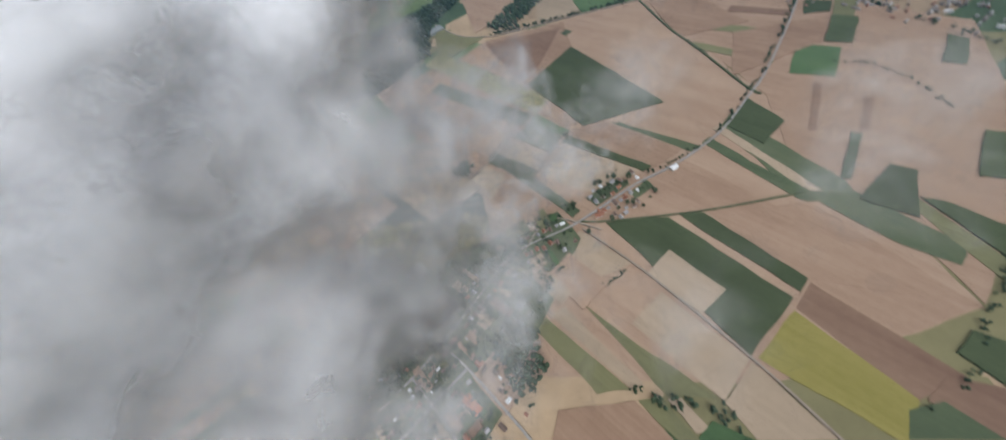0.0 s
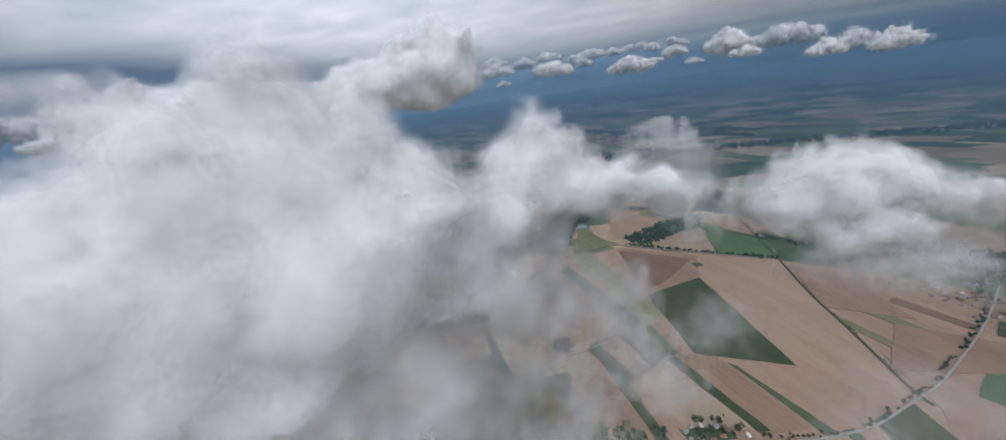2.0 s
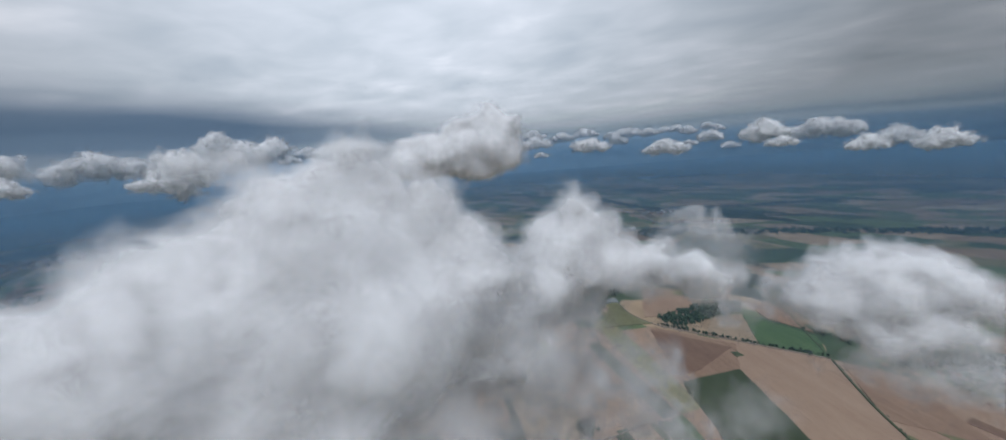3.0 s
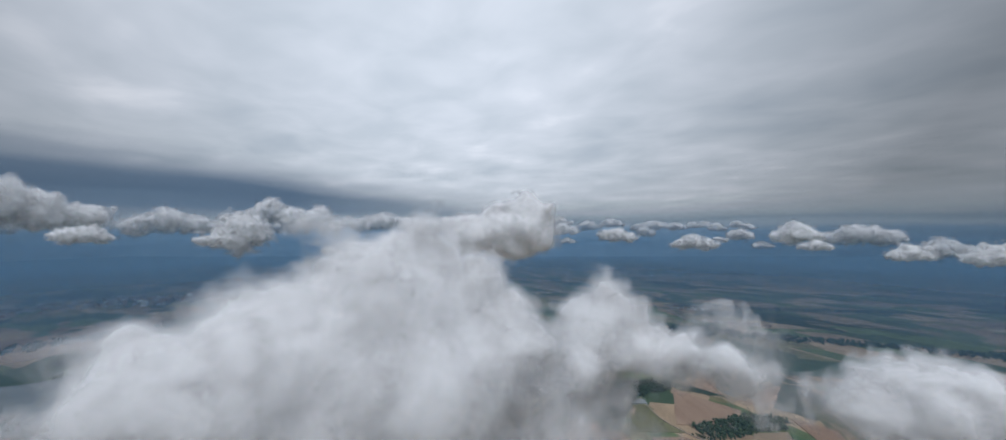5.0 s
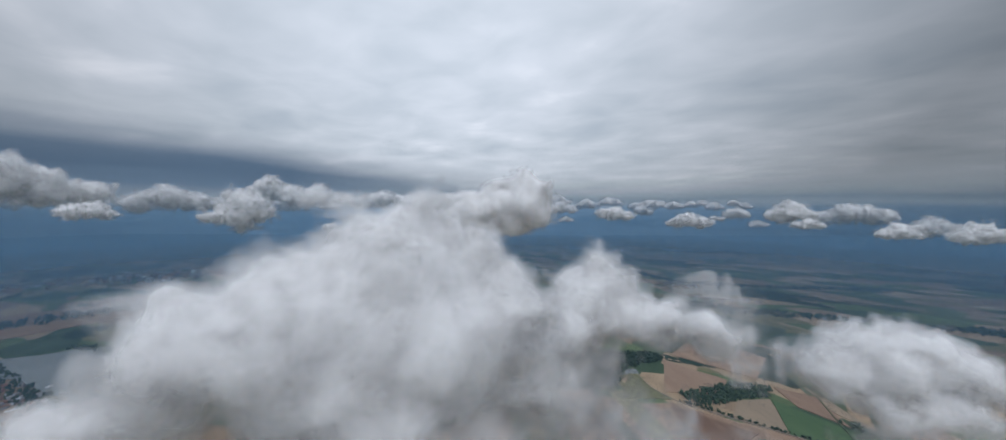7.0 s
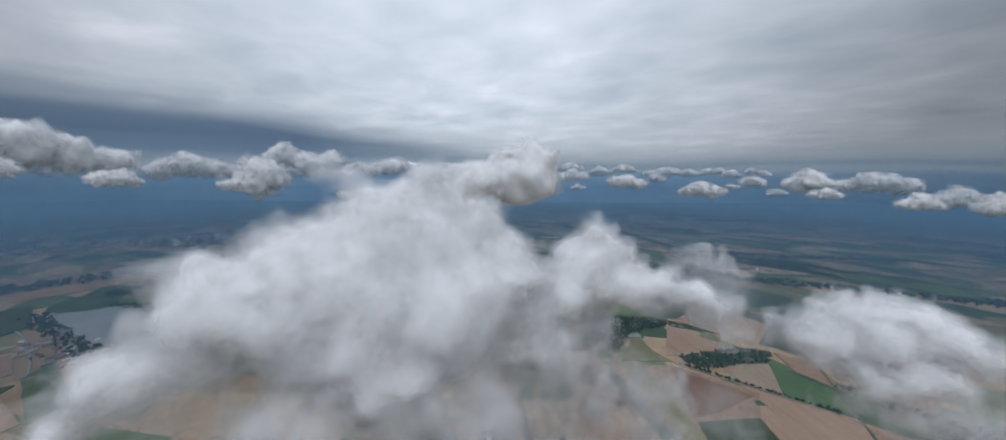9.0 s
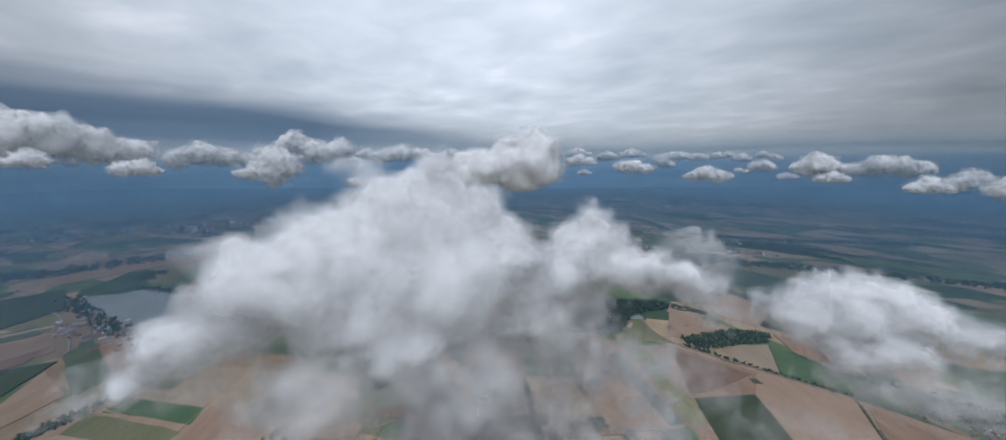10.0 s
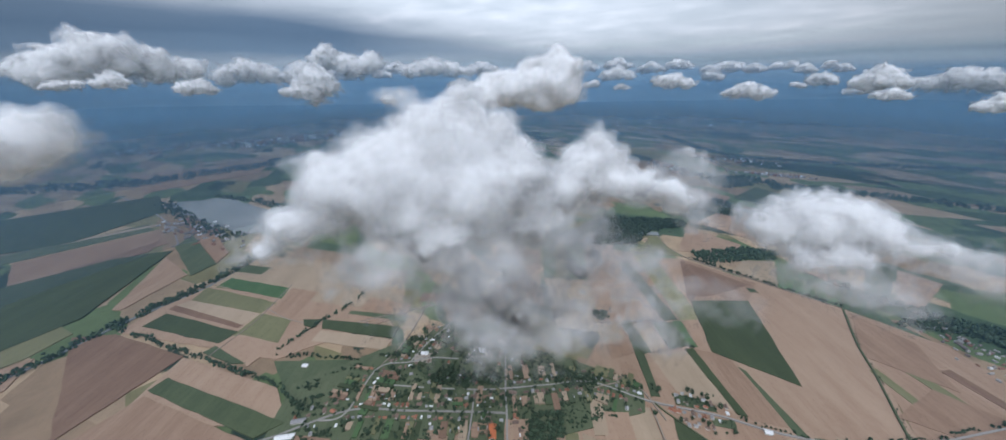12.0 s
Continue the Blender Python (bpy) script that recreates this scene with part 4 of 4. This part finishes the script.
first = make_turbine()
first.matrix_basis = pose(-1250, 2500, 0.3, 0, 0, 30)
for x, y, a in ((-1100, 2750, 20), (-1420, 2900, 35), (-950, 3050, 30), (-700, 2950, 25), (-1250, 3250, 30), (-560, 3250, 40)):
    copy_thing(first, pose(x, y, 0.3, 0, 0, a))


# ---- clouds ----
LATTICES = {}


def value_noise(x, y, z, seed):
    """Smooth noise between 0 and 1 from a lattice of random numbers that repeats every 64 cells."""
    seed = seed % 97
    if seed not in LATTICES:
        LATTICES[seed] = np.random.RandomState(seed).rand(64, 64, 64).astype(np.float32)
    lattice = LATTICES[seed]
    out = 0.0
    fx, fy, fz = np.floor(x), np.floor(y), np.floor(z)
    ix, iy, iz = (v.astype(np.int32) & 63 for v in (fx, fy, fz))
    u, v, w = x - fx, y - fy, z - fz
    u, v, w = (s * s * (3 - 2 * s) for s in (u, v, w))
    for dx, wx in ((0, 1 - u), (1, u)):
        for dy, wy in ((0, 1 - v), (1, v)):
            for dz, wz in ((0, 1 - w), (1, w)):
                out = out + lattice[(ix + dx) & 63, (iy + dy) & 63, (iz + dz) & 63] * wx * wy * wz
    return out


def surface_net(d, low, step):
    """The surface on which the grid d is zero, as vertices and quads."""
    neg = d < 0
    n = np.array(d.shape)
    total, count = np.zeros((*(n - 1), 3), np.float32), np.zeros(n - 1, np.float32)
    for axis in range(3):
        others = [a for a in range(3) if a != axis]
        for p in (0, 1):
            for q in (0, 1):
                first, last = [slice(0, m - 1) for m in n], [slice(0, m - 1) for m in n]
                for a, off in zip(others, (p, q)):
                    first[a] = last[a] = slice(off, off + n[a] - 1)
                last[axis] = slice(1, n[axis])
                a, b = d[tuple(first)], d[tuple(last)]
                cut = (a < 0) != (b < 0)
                u = np.where(cut, a / np.where(cut, a - b, 1), 0)
                count += cut
                total[..., axis] += u
                total[..., others[0]] += cut * p
                total[..., others[1]] += cut * q
    has = count > 0
    if not has.any():
        return np.zeros((0, 3)), np.zeros((0, 4), int)
    index = np.full(has.shape, -1, np.int64)
    index[has] = np.arange(has.sum())
    cells = np.argwhere(has)
    verts = (cells + total[has] / count[has][:, None]) * step + low
    quads = []
    for axis in range(3):
        b, c = (axis + 1) % 3, (axis + 2) % 3
        first, last = [slice(1, m - 1) for m in n], [slice(1, m - 1) for m in n]
        first[axis], last[axis] = slice(0, n[axis] - 1), slice(1, n[axis])
        one, two = neg[tuple(first)], neg[tuple(last)]
        at = np.argwhere(one != two)
        inward = one[one != two]
        at[:, b] += 1
        at[:, c] += 1
        eb, ec = np.eye(3, dtype=int)[b], np.eye(3, dtype=int)[c]
        ring = np.stack([index[tuple((at - s * eb - t * ec).T)] for s, t in ((1, 1), (0, 1), (0, 0), (1, 0))], 1)
        ring[~inward] = ring[~inward][:, ::-1]
        quads.append(ring)
    return verts, np.concatenate(quads)


SHELLS = ((1.4, 0.04), (1.05, 0.055), (0.75, 0.075), (0.5, 0.095), (0.26, 0.12), (0.02, 0.155), (-0.22, 0.2), (-0.46, 0.27), (-0.72, 0.38), (-1.0, 0.58), (-1.35, 1.0))


def cloud(label, puffs, step, soft, seed, core=True, thick=1.0, lumps=None, group="clouds", shells=SHELLS, tear=0.45, even=0.85, bulge=0.0):
    """A cumulus: round puffs run together, roughened by billows, as nested skins that grow denser inwards."""
    ps = np.array(puffs, float)
    reach = ps[:, 3].max() * 0.6 + soft * 3
    low, high = (ps[:, :3] - ps[:, 3:4]).min(0) - reach * 0.6, (ps[:, :3] + ps[:, 3:4]).max(0) + reach * 0.6
    n = np.ceil((high - low) / step).astype(int) + 1
    gx, gy, gz = (low[a] + step * np.arange(n[a]) for a in range(3))
    x, y, z = (g.astype(np.float32) for g in np.meshgrid(gx, gy, gz, indexing="ij"))
    lump = lumps or float(np.median(ps[:, 3])) * 1.1
    # a slow swirl bends the puffs out of round
    wx, wy, wz = (value_noise(x / lump + 3, y / lump + k, z / lump, seed + 50 + k) - 0.5 for k in range(3))
    qx, qy, qz = x + wx * lump * 0.7, y + wy * lump * 0.7, z + wz * lump * 0.5
    near = np.full(x.shape, 1e3, np.float32)
    k = max(soft * 2.6, bulge * 1.2)
    for px, py, pz, r, flat in ps:
        d = np.sqrt((qx - px) ** 2 + (qy - py) ** 2 + ((qz - pz) / flat) ** 2) - r
        d = d * (0.5 + 0.5 * flat)
        h = np.clip(0.5 + 0.5 * (near - d) / k, 0, 1)
        near = near * (1 - h) + d * h - 0.8 * k * h * (1 - h)
    billow, size, gain = 0.0, lump * 0.8, 1.0
    for o in range(5):
        s = value_noise(x / size + 7 * o, y / size + 3 * o, z / size * 1.15 + o, seed + o)
        billow = billow + gain * (np.sqrt((2 * s - 1) ** 2 + 0.03) if o < 3 else 1 - s)
        size, gain = size * 0.5, gain * 0.64
        if size < step * 0.9:
            break
    billow = billow.mean() - billow - 0.12
    # light is scattered about inside a cloud, so the small lumps shade softly
    slope = [g.astype(np.float32) for g in np.gradient(near + (1 - even) * billow * (bulge or soft * 2.1), step)]
    whole = thing("cloud", label, "cloud", group)
    whole.location = (float(ps[0, 0]), float(ps[0, 1]), float(ps[0, 2]))
    layers = (("core", [q for q in shells if q[0] < -0.2 and core], "dense white core"), ("billows", [q for q in shells if -0.2 <= q[0] < 0.6], "soft white billows"), ("veil", [q for q in shells if q[0] >= 0.6], "thin ragged veil"))
    for name, skins, looks in layers:
        verts, quads, dense, tears, total = [], [], [], [], 0
        for level, density in skins:
            rough = (bulge or soft * 2.1) + soft * 0.9 * max(level, 0.0)
            d = near + billow * rough - level * soft
            d[0], d[-1], d[:, 0], d[:, -1], d[:, :, 0], d[:, :, -1] = 5, 5, 5, 5, 5, 5
            v, q = surface_net(d, low, step)
            verts.append(v)
            quads.append(q + total)
            dense.append(np.full(len(v), min(density * thick, 1.0)))
            tears.append(np.full(len(v), tear * (0.2 + 0.8 * min(1.0, (level + 1.4) / 2.4))))
            total += len(v)
        if not total:
            continue
        at = np.clip(((np.concatenate(verts) - low) / step).round().astype(int), 0, n - 1)
        face = np.stack([g[tuple(at.T)] for g in slope], 1)
        face /= np.maximum(np.linalg.norm(face, axis=1, keepdims=True), 1e-6)
        me = mesh_of(name, (np.concatenate(verts) - ps[0, :3]).tolist(), np.concatenate(quads).tolist(), VAPOUR, True)
        me.attributes.new("cover", "FLOAT", "POINT").data.foreach_set("value", np.concatenate(dense).astype(np.float32))
        me.attributes.new("tear", "FLOAT", "POINT").data.foreach_set("value", np.concatenate(tears).astype(np.float32))
        me.normals_split_custom_set_from_vertices(face.tolist())
        me.attributes.new("grain", "FLOAT", "POINT").data.foreach_set("value", np.full(total, 1.0 / (soft * 4.5), np.float32))
        ob = new(name, me)
        ob.parent = whole
        tagged(ob, looks, kind="stuff" if name == "veil" else "")
    return whole


FAR_SHELLS = ((1.1, 0.1), (0.7, 0.16), (0.35, 0.22), (0.0, 0.32), (-0.4, 0.5), (-0.9, 1.0))


def far_cloud(puffs, seed):
    r = max(p[3] for p in puffs)
    puffs = [(x, y, z, q * 0.9, flat) for x, y, z, q, flat in puffs]
    return cloud("distant white cumulus with a flat base", puffs, r / 10, r * 0.14, seed, lumps=r * 0.62, group="distant clouds", shells=FAR_SHELLS, even=0.3, bulge=r * 0.46)


cloud("large ragged white cumulus with dark thin underside", [(-160, 23, 373, 42, 0.9), (-168, -25, 340, 45, 0.85), (-134, 43, 338, 49, 0.85), (-180, -64, 350, 36, 0.8), (-190, -100, 326, 24, 0.65), (-201, -130, 312, 12.4, 0.5), (-108, 87, 312, 35, 0.75), (-100, 125, 323, 25.4, 0.8), (-92, 161, 339, 23.6, 0.9), (-79, 178, 351, 22.1, 1), (-61, 174, 324, 21.9, 0.7), (-37, 186, 326, 20.2, 0.8)]
      + [(-1, 192, 320, 15.6, 0.7), (-138, -8, 305, 28, 0.6), (-179, 3, 398, 21, 1), (-137, 66, 385, 22, 0.9), (-186, -34, 374, 20, 0.9), (-179, -13, 374, 22.6, 0.9), (-154, 40, 404, 19.7, 1), (-116, 80, 357, 25.6, 0.9)],
      step=2.8, soft=4.6, seed=3, lumps=34.0, bulge=13.5)
cloud("thin torn wisps hanging under a cumulus", [(-216, -56, 251, 15, 0.5), (-166, 59, 194, 28.8, 0.5), (-108, 122, 150, 23.5, 0.5), (-63, 160, 143, 15, 0.45), (-51, 211, 184, 13.6, 0.6), (-18, 217, 156, 12.6, 0.6), (-128, 77, 140, 16.3, 0.45), (-183, 25, 221, 18.2, 0.5), (-91, 176, 221, 18.3, 0.6), (-44, 224, 220, 11.7, 0.7), (6, 208, 134, 9, 0.5), (-60, 30, 192, 16, 0.5), (-95, 12, 205, 17, 0.5), (-40, 75, 196, 13, 0.5), (-130, 30, 192, 20, 0.5), (-150, -20, 215, 18, 0.5)],
      step=3.0, soft=11.0, seed=5, core=False, thick=0.32, tear=1.5)
cloud("faint torn wisps drifting over fields", [(76, 62, 300, 8, 0.8), (62, 44, 302, 7, 0.8), (92, 76, 296, 8, 0.7), (84, 52, 304, 5, 0.8), (20, 86, 298, 8, 0.9), (32, 104, 290, 7, 0.8), (24, 22, 300, 4, 0.7), (36, 158, 244, 10, 0.7), (-8, 30, 292, 6, 0.8), (-20, 62, 288, 9, 0.7), (-14, 100, 282, 9, 0.7), (-26, 20, 285, 8, 0.6)],
      step=2.0, soft=4.5, seed=6, core=False, thick=0.1, tear=1.7)
cloud("soft grey underside of a cumulus", [(-149, -56, 292, 20, 0.5), (-104, 26, 280, 27, 0.5), (-86, 101, 289, 23, 0.5), (-123, 46, 234, 22.2, 0.6), (-131, 80, 300, 22.3, 0.6), (-127, 33, 299, 17.6, 0.6), (-127, 132, 291, 22.4, 0.6)],
      step=3.2, soft=9.0, seed=4, core=False, thick=0.85, tear=0.9)
cloud("thin fraying underside of a cumulus", [(-108, 101, 237, 27.5, 0.6), (-102, 32, 191, 13.6, 0.6), (-97, 167, 267, 27.2, 0.6), (-106, 97, 179, 21.3, 0.6), (-94, 153, 228, 19.5, 0.6), (-122, 15, 227, 13.8, 0.6), (-85, 141, 184, 13.7, 0.6)],
      step=3.2, soft=10.0, seed=9, core=False, thick=0.42, tear=1.4)
cloud("low white cumulus with a fraying edge", [(78, 268, 288, 22, 0.9), (108, 280, 298, 27, 0.85), (138, 287, 299, 26, 0.8), (166, 293, 294, 17, 0.7), (140, 275, 274, 18, 0.6), (110, 268, 270, 17, 0.6), (196, 298, 290, 8, 0.5)],
      step=2.8, soft=5.0, seed=8, bulge=12.0, even=0.7)
cloud("thin torn wisps trailing from a cumulus", [(168, 267, 251, 9.7, 0.6), (190, 268, 249, 8.7, 0.5), (225, 289, 279, 9.7, 0.5), (150, 262, 252, 14, 0.5), (120, 258, 250, 12, 0.5), (240, 300, 282, 12, 0.5), (-12, 225, 333, 11.4, 1.2), (11, 230, 326, 10.4, 1), (26, 216, 304, 9.5, 0.9), (208, 288, 279, 9, 0.5)],
      step=3.0, soft=9.0, seed=11, core=False, thick=0.36, tear=1.6)
cloud("bright white cumulus tower", [(-268, 341, 432, 39, 1), (-298, 316, 419, 33, 0.9), (-330, 286, 414, 33, 0.8), (-361, 254, 406, 29, 0.7), (-386, 223, 394, 22.4, 0.7), (-254, 350, 408, 28.6, 0.8), (-284, 327, 398, 31, 0.6)],
      step=3.2, soft=3.6, seed=13, lumps=30.0, bulge=12.0, even=0.55)
cloud("grey-white cumulus with a soft base", [(-790, -356, 344, 57, 0.7), (-798, -317, 356, 50, 0.7), (-804, -282, 367, 26.9, 0.7), (-792, -329, 319, 40, 0.4)],
      step=6.0, soft=9.0, seed=17, lumps=48.0)
far_cloud([(-1482, -192, 502, 71, 0.8), (-1480, -274, 476, 68, 0.7), (-1532, -111, 473, 66, 0.7), (-1475, -337, 457, 52, 0.6), (-1577, -23, 464, 53, 0.6)], seed=20)
far_cloud([(-1183, -201, 433, 21.6, 0.8), (-1183, -188, 430, 18.8, 0.7), (-1182, -225, 425, 13.7, 0.6)], seed=21)
far_cloud([(-1230, -265, 426, 13.8, 0.6), (-1228, -292, 423, 18, 0.5), (-1226, -308, 422, 11.8, 0.4)], seed=22)
far_cloud([(-1329, -59, 408, 22.9, 0.7), (-1326, -26, 412, 27.2, 0.7), (-1323, -1, 402, 15.8, 0.5)], seed=23)
far_cloud([(-1864, 110, 437, 44, 0.7), (-1848, 205, 462, 56, 0.8), (-1832, 282, 438, 47, 0.6), (-1814, 354, 428, 36, 0.5)], seed=24)
far_cloud([(-1072, 216, 427, 42, 0.9), (-1063, 242, 414, 35, 0.9), (-1072, 211, 385, 27.2, 0.9), (-1084, 174, 401, 26.6, 0.6), (-1091, 148, 391, 13.2, 0.5)], seed=25)
far_cloud([(-2327, 714, 531, 79, 0.8), (-2290, 812, 502, 73, 0.7), (-2228, 952, 502, 83, 0.7), (-2264, 875, 457, 58, 0.7)], seed=26)
far_cloud([(-2191, 1231, 462, 63, 0.6), (-2118, 1344, 485, 77, 0.7), (-2028, 1470, 468, 68, 0.6), (-1957, 1558, 450, 46, 0.5)], seed=27)
far_cloud([(-1211, 522, 348, 22.6, 0.7), (-1202, 538, 342, 15.2, 0.7)], seed=28)
far_cloud([(-592, 1591, 393, 33, 0.7), (-547, 1609, 398, 42, 0.7), (-489, 1629, 387, 29.5, 0.6)], seed=29)
far_cloud([(-1163, 2093, 415, 39, 0.7), (-1099, 2127, 430, 47, 0.8), (-1036, 2159, 414, 34, 0.6)], seed=30)
far_cloud([(-187, 1143, 372, 22, 0.6), (-154, 1151, 383, 31, 0.7), (-110, 1158, 375, 25, 0.6)], seed=31)
far_cloud([(-93, 2119, 390, 27.5, 0.7), (-56, 2122, 398, 36, 0.7), (-23, 2124, 385, 23.8, 0.6)], seed=32)
far_cloud([(93, 1578, 395, 35, 0.7), (134, 1579, 411, 42, 0.8), (173, 1578, 400, 31, 0.6)], seed=33)
far_cloud([(139, 1327, 368, 16.5, 0.6), (165, 1327, 374, 21.6, 0.6), (189, 1326, 368, 14.2, 0.5)], seed=34)
far_cloud([(260, 1823, 390, 36, 0.6), (314, 1819, 403, 44, 0.7), (368, 1813, 400, 42, 0.7), (421, 1805, 393, 37, 0.6)], seed=35)
far_cloud([(-1053, 1691, 369, 22.3, 0.6), (-1020, 1712, 376, 25.9, 0.7)], seed=36)
far_cloud([(-686, 2616, 407, 39, 0.7), (-629, 2631, 395, 30, 0.6)], seed=37)
far_cloud([(-177, 2311, 366, 20.4, 0.6), (-143, 2314, 360, 20.2, 0.6)], seed=38)
far_cloud([(-1988, 2819, 493, 29, 0.6), (-1952, 2843, 509, 41, 0.7), (-1911, 2872, 491, 31, 0.5)], seed=39)
far_cloud([(-2170, 3264, 479, 48, 0.6), (-2109, 3303, 497, 69, 0.7), (-2040, 3347, 477, 51, 0.5)], seed=40)
far_cloud([(-1740, 3125, 482, 32, 0.6), (-1699, 3148, 498, 45, 0.7), (-1651, 3173, 481, 34, 0.5)], seed=41)
far_cloud([(-1579, 2882, 485, 43, 0.6), (-1525, 2912, 499, 60, 0.7), (-1462, 2945, 483, 45, 0.5)], seed=42)
far_cloud([(-1575, 3476, 446, 31, 0.6), (-1535, 3495, 463, 45, 0.7), (-1487, 3516, 445, 33, 0.5)], seed=43)
far_cloud([(-1519, 3434, 456, 45, 0.6), (-1460, 3460, 472, 64, 0.7), (-1392, 3489, 454, 48, 0.5)], seed=44)
far_cloud([(-1264, 3418, 482, 39, 0.6), (-1214, 3436, 497, 55, 0.7), (-1155, 3458, 480, 41, 0.5)], seed=45)
far_cloud([(-1139, 3337, 474, 25.9, 0.6), (-1107, 3349, 490, 37, 0.7), (-1067, 3362, 473, 27.4, 0.5)], seed=46)
far_cloud([(-984, 3459, 436, 30, 0.6), (-947, 3470, 451, 43, 0.7), (-901, 3483, 435, 32, 0.5)], seed=47)
far_cloud([(-970, 3776, 451, 44, 0.6), (-916, 3791, 467, 62, 0.7), (-852, 3807, 449, 46, 0.5)], seed=48)
far_cloud([(-833, 3549, 457, 32, 0.6), (-794, 3558, 472, 46, 0.7), (-746, 3570, 456, 34, 0.5)], seed=49)
far_cloud([(-801, 3755, 463, 25.4, 0.6), (-772, 3761, 478, 36, 0.7), (-733, 3770, 462, 26.9, 0.5)], seed=50)
far_cloud([(-613, 3306, 444, 31, 0.6), (-577, 3313, 457, 44, 0.7), (-531, 3322, 443, 33, 0.5)], seed=51)
far_cloud([(-568, 3970, 457, 28.4, 0.6), (-536, 3976, 473, 40, 0.7), (-494, 3982, 456, 30, 0.5)], seed=52)
far_cloud([(-423, 3661, 461, 27.2, 0.6), (-393, 3665, 475, 39, 0.7), (-353, 3670, 460, 28.7, 0.5)], seed=53)
far_cloud([(-299, 3394, 434, 29.6, 0.6), (-266, 3397, 447, 42, 0.7), (-224, 3402, 433, 31, 0.5)], seed=54)
far_cloud([(-139, 3175, 459, 21.7, 0.6), (-116, 3176, 470, 31, 0.7), (-86, 3178, 458, 22.9, 0.5)], seed=55)
far_cloud([(-79, 3337, 437, 24, 0.6), (-54, 3339, 449, 34, 0.7), (-21, 3340, 437, 25.3, 0.5)], seed=56)
far_cloud([(-2875, 432, 467, 37, 0.6), (-2864, 483, 478, 53, 0.7), (-2853, 533, 466, 41, 0.5)], seed=57)
far_cloud([(-3619, 885, 440, 56, 0.6), (-3596, 962, 455, 81, 0.7), (-3571, 1042, 438, 61, 0.5)], seed=58)
far_cloud([(-3880, 981, 485, 55, 0.6), (-3857, 1057, 502, 79, 0.7), (-3832, 1135, 484, 60, 0.5)], seed=59)
far_cloud([(-3404, 1106, 437, 53, 0.6), (-3376, 1179, 452, 76, 0.7), (-3346, 1254, 435, 57, 0.5)], seed=60)
far_cloud([(-3135, 1210, 481, 34, 0.6), (-3114, 1259, 496, 49, 0.7), (-3092, 1307, 481, 37, 0.5)], seed=61)
far_cloud([(-2928, 1338, 432, 31, 0.6), (-2906, 1381, 446, 45, 0.7), (-2883, 1425, 430, 34, 0.5)], seed=62)
far_cloud([(-3354, 1696, 485, 46, 0.6), (-3319, 1758, 502, 66, 0.7), (-3282, 1822, 484, 50, 0.5)], seed=63)
far_cloud([(-3410, 2069, 490, 51, 0.6), (-3366, 2137, 509, 73, 0.7), (-3318, 2207, 489, 55, 0.5)], seed=64)
far_cloud([(-2375, 1617, 478, 32, 0.6), (-2344, 1658, 492, 46, 0.7), (-2311, 1702, 477, 35, 0.5)], seed=65)
far_cloud([(-2194, 1818, 470, 40, 0.6), (-2153, 1865, 484, 57, 0.7), (-2107, 1915, 469, 43, 0.5)], seed=66)
far_cloud([(-2203, 1955, 420, 42, 0.6), (-2158, 2004, 434, 60, 0.7), (-2108, 2055, 418, 45, 0.5)], seed=67)
far_cloud([(-2677, 2945, 455, 54, 0.6), (-2613, 3001, 473, 77, 0.7), (-2542, 3061, 453, 58, 0.5)], seed=68)
far_cloud([(-1857, 2147, 450, 38, 0.6), (-1811, 2185, 464, 54, 0.7), (-1760, 2226, 449, 41, 0.5)], seed=69)
far_cloud([(329, 1331, 349, 19, 0.6), (355, 1350, 359, 26, 0.75), (378, 1366, 351, 20, 0.6), (397, 1380, 347, 13, 0.5)], seed=80)
far_cloud([(482, 1692, 349, 30, 0.6), (521, 1721, 359, 40, 0.75), (556, 1746, 351, 32, 0.6), (585, 1768, 347, 20, 0.5)], seed=81)
far_cloud([(487, 1383, 345, 25, 0.6), (521, 1407, 355, 34, 0.75), (551, 1428, 347, 27, 0.6), (576, 1446, 343, 17, 0.5)], seed=82)
far_cloud([(6, 3162, 300, 25, 0.6), (40, 3186, 310, 34, 0.75), (70, 3207, 302, 27, 0.6), (95, 3225, 298, 17, 0.5)], seed=83)
far_cloud([(-1093, 2118, 338, 18, 0.6), (-1070, 2135, 348, 24, 0.75), (-1048, 2150, 340, 19, 0.6), (-1031, 2163, 336, 12, 0.5)], seed=84)
far_cloud([(-2046, 1486, 356, 37, 0.6), (-1998, 1522, 366, 50, 0.75), (-1953, 1554, 358, 40, 0.6), (-1917, 1580, 354, 25, 0.5)], seed=85)
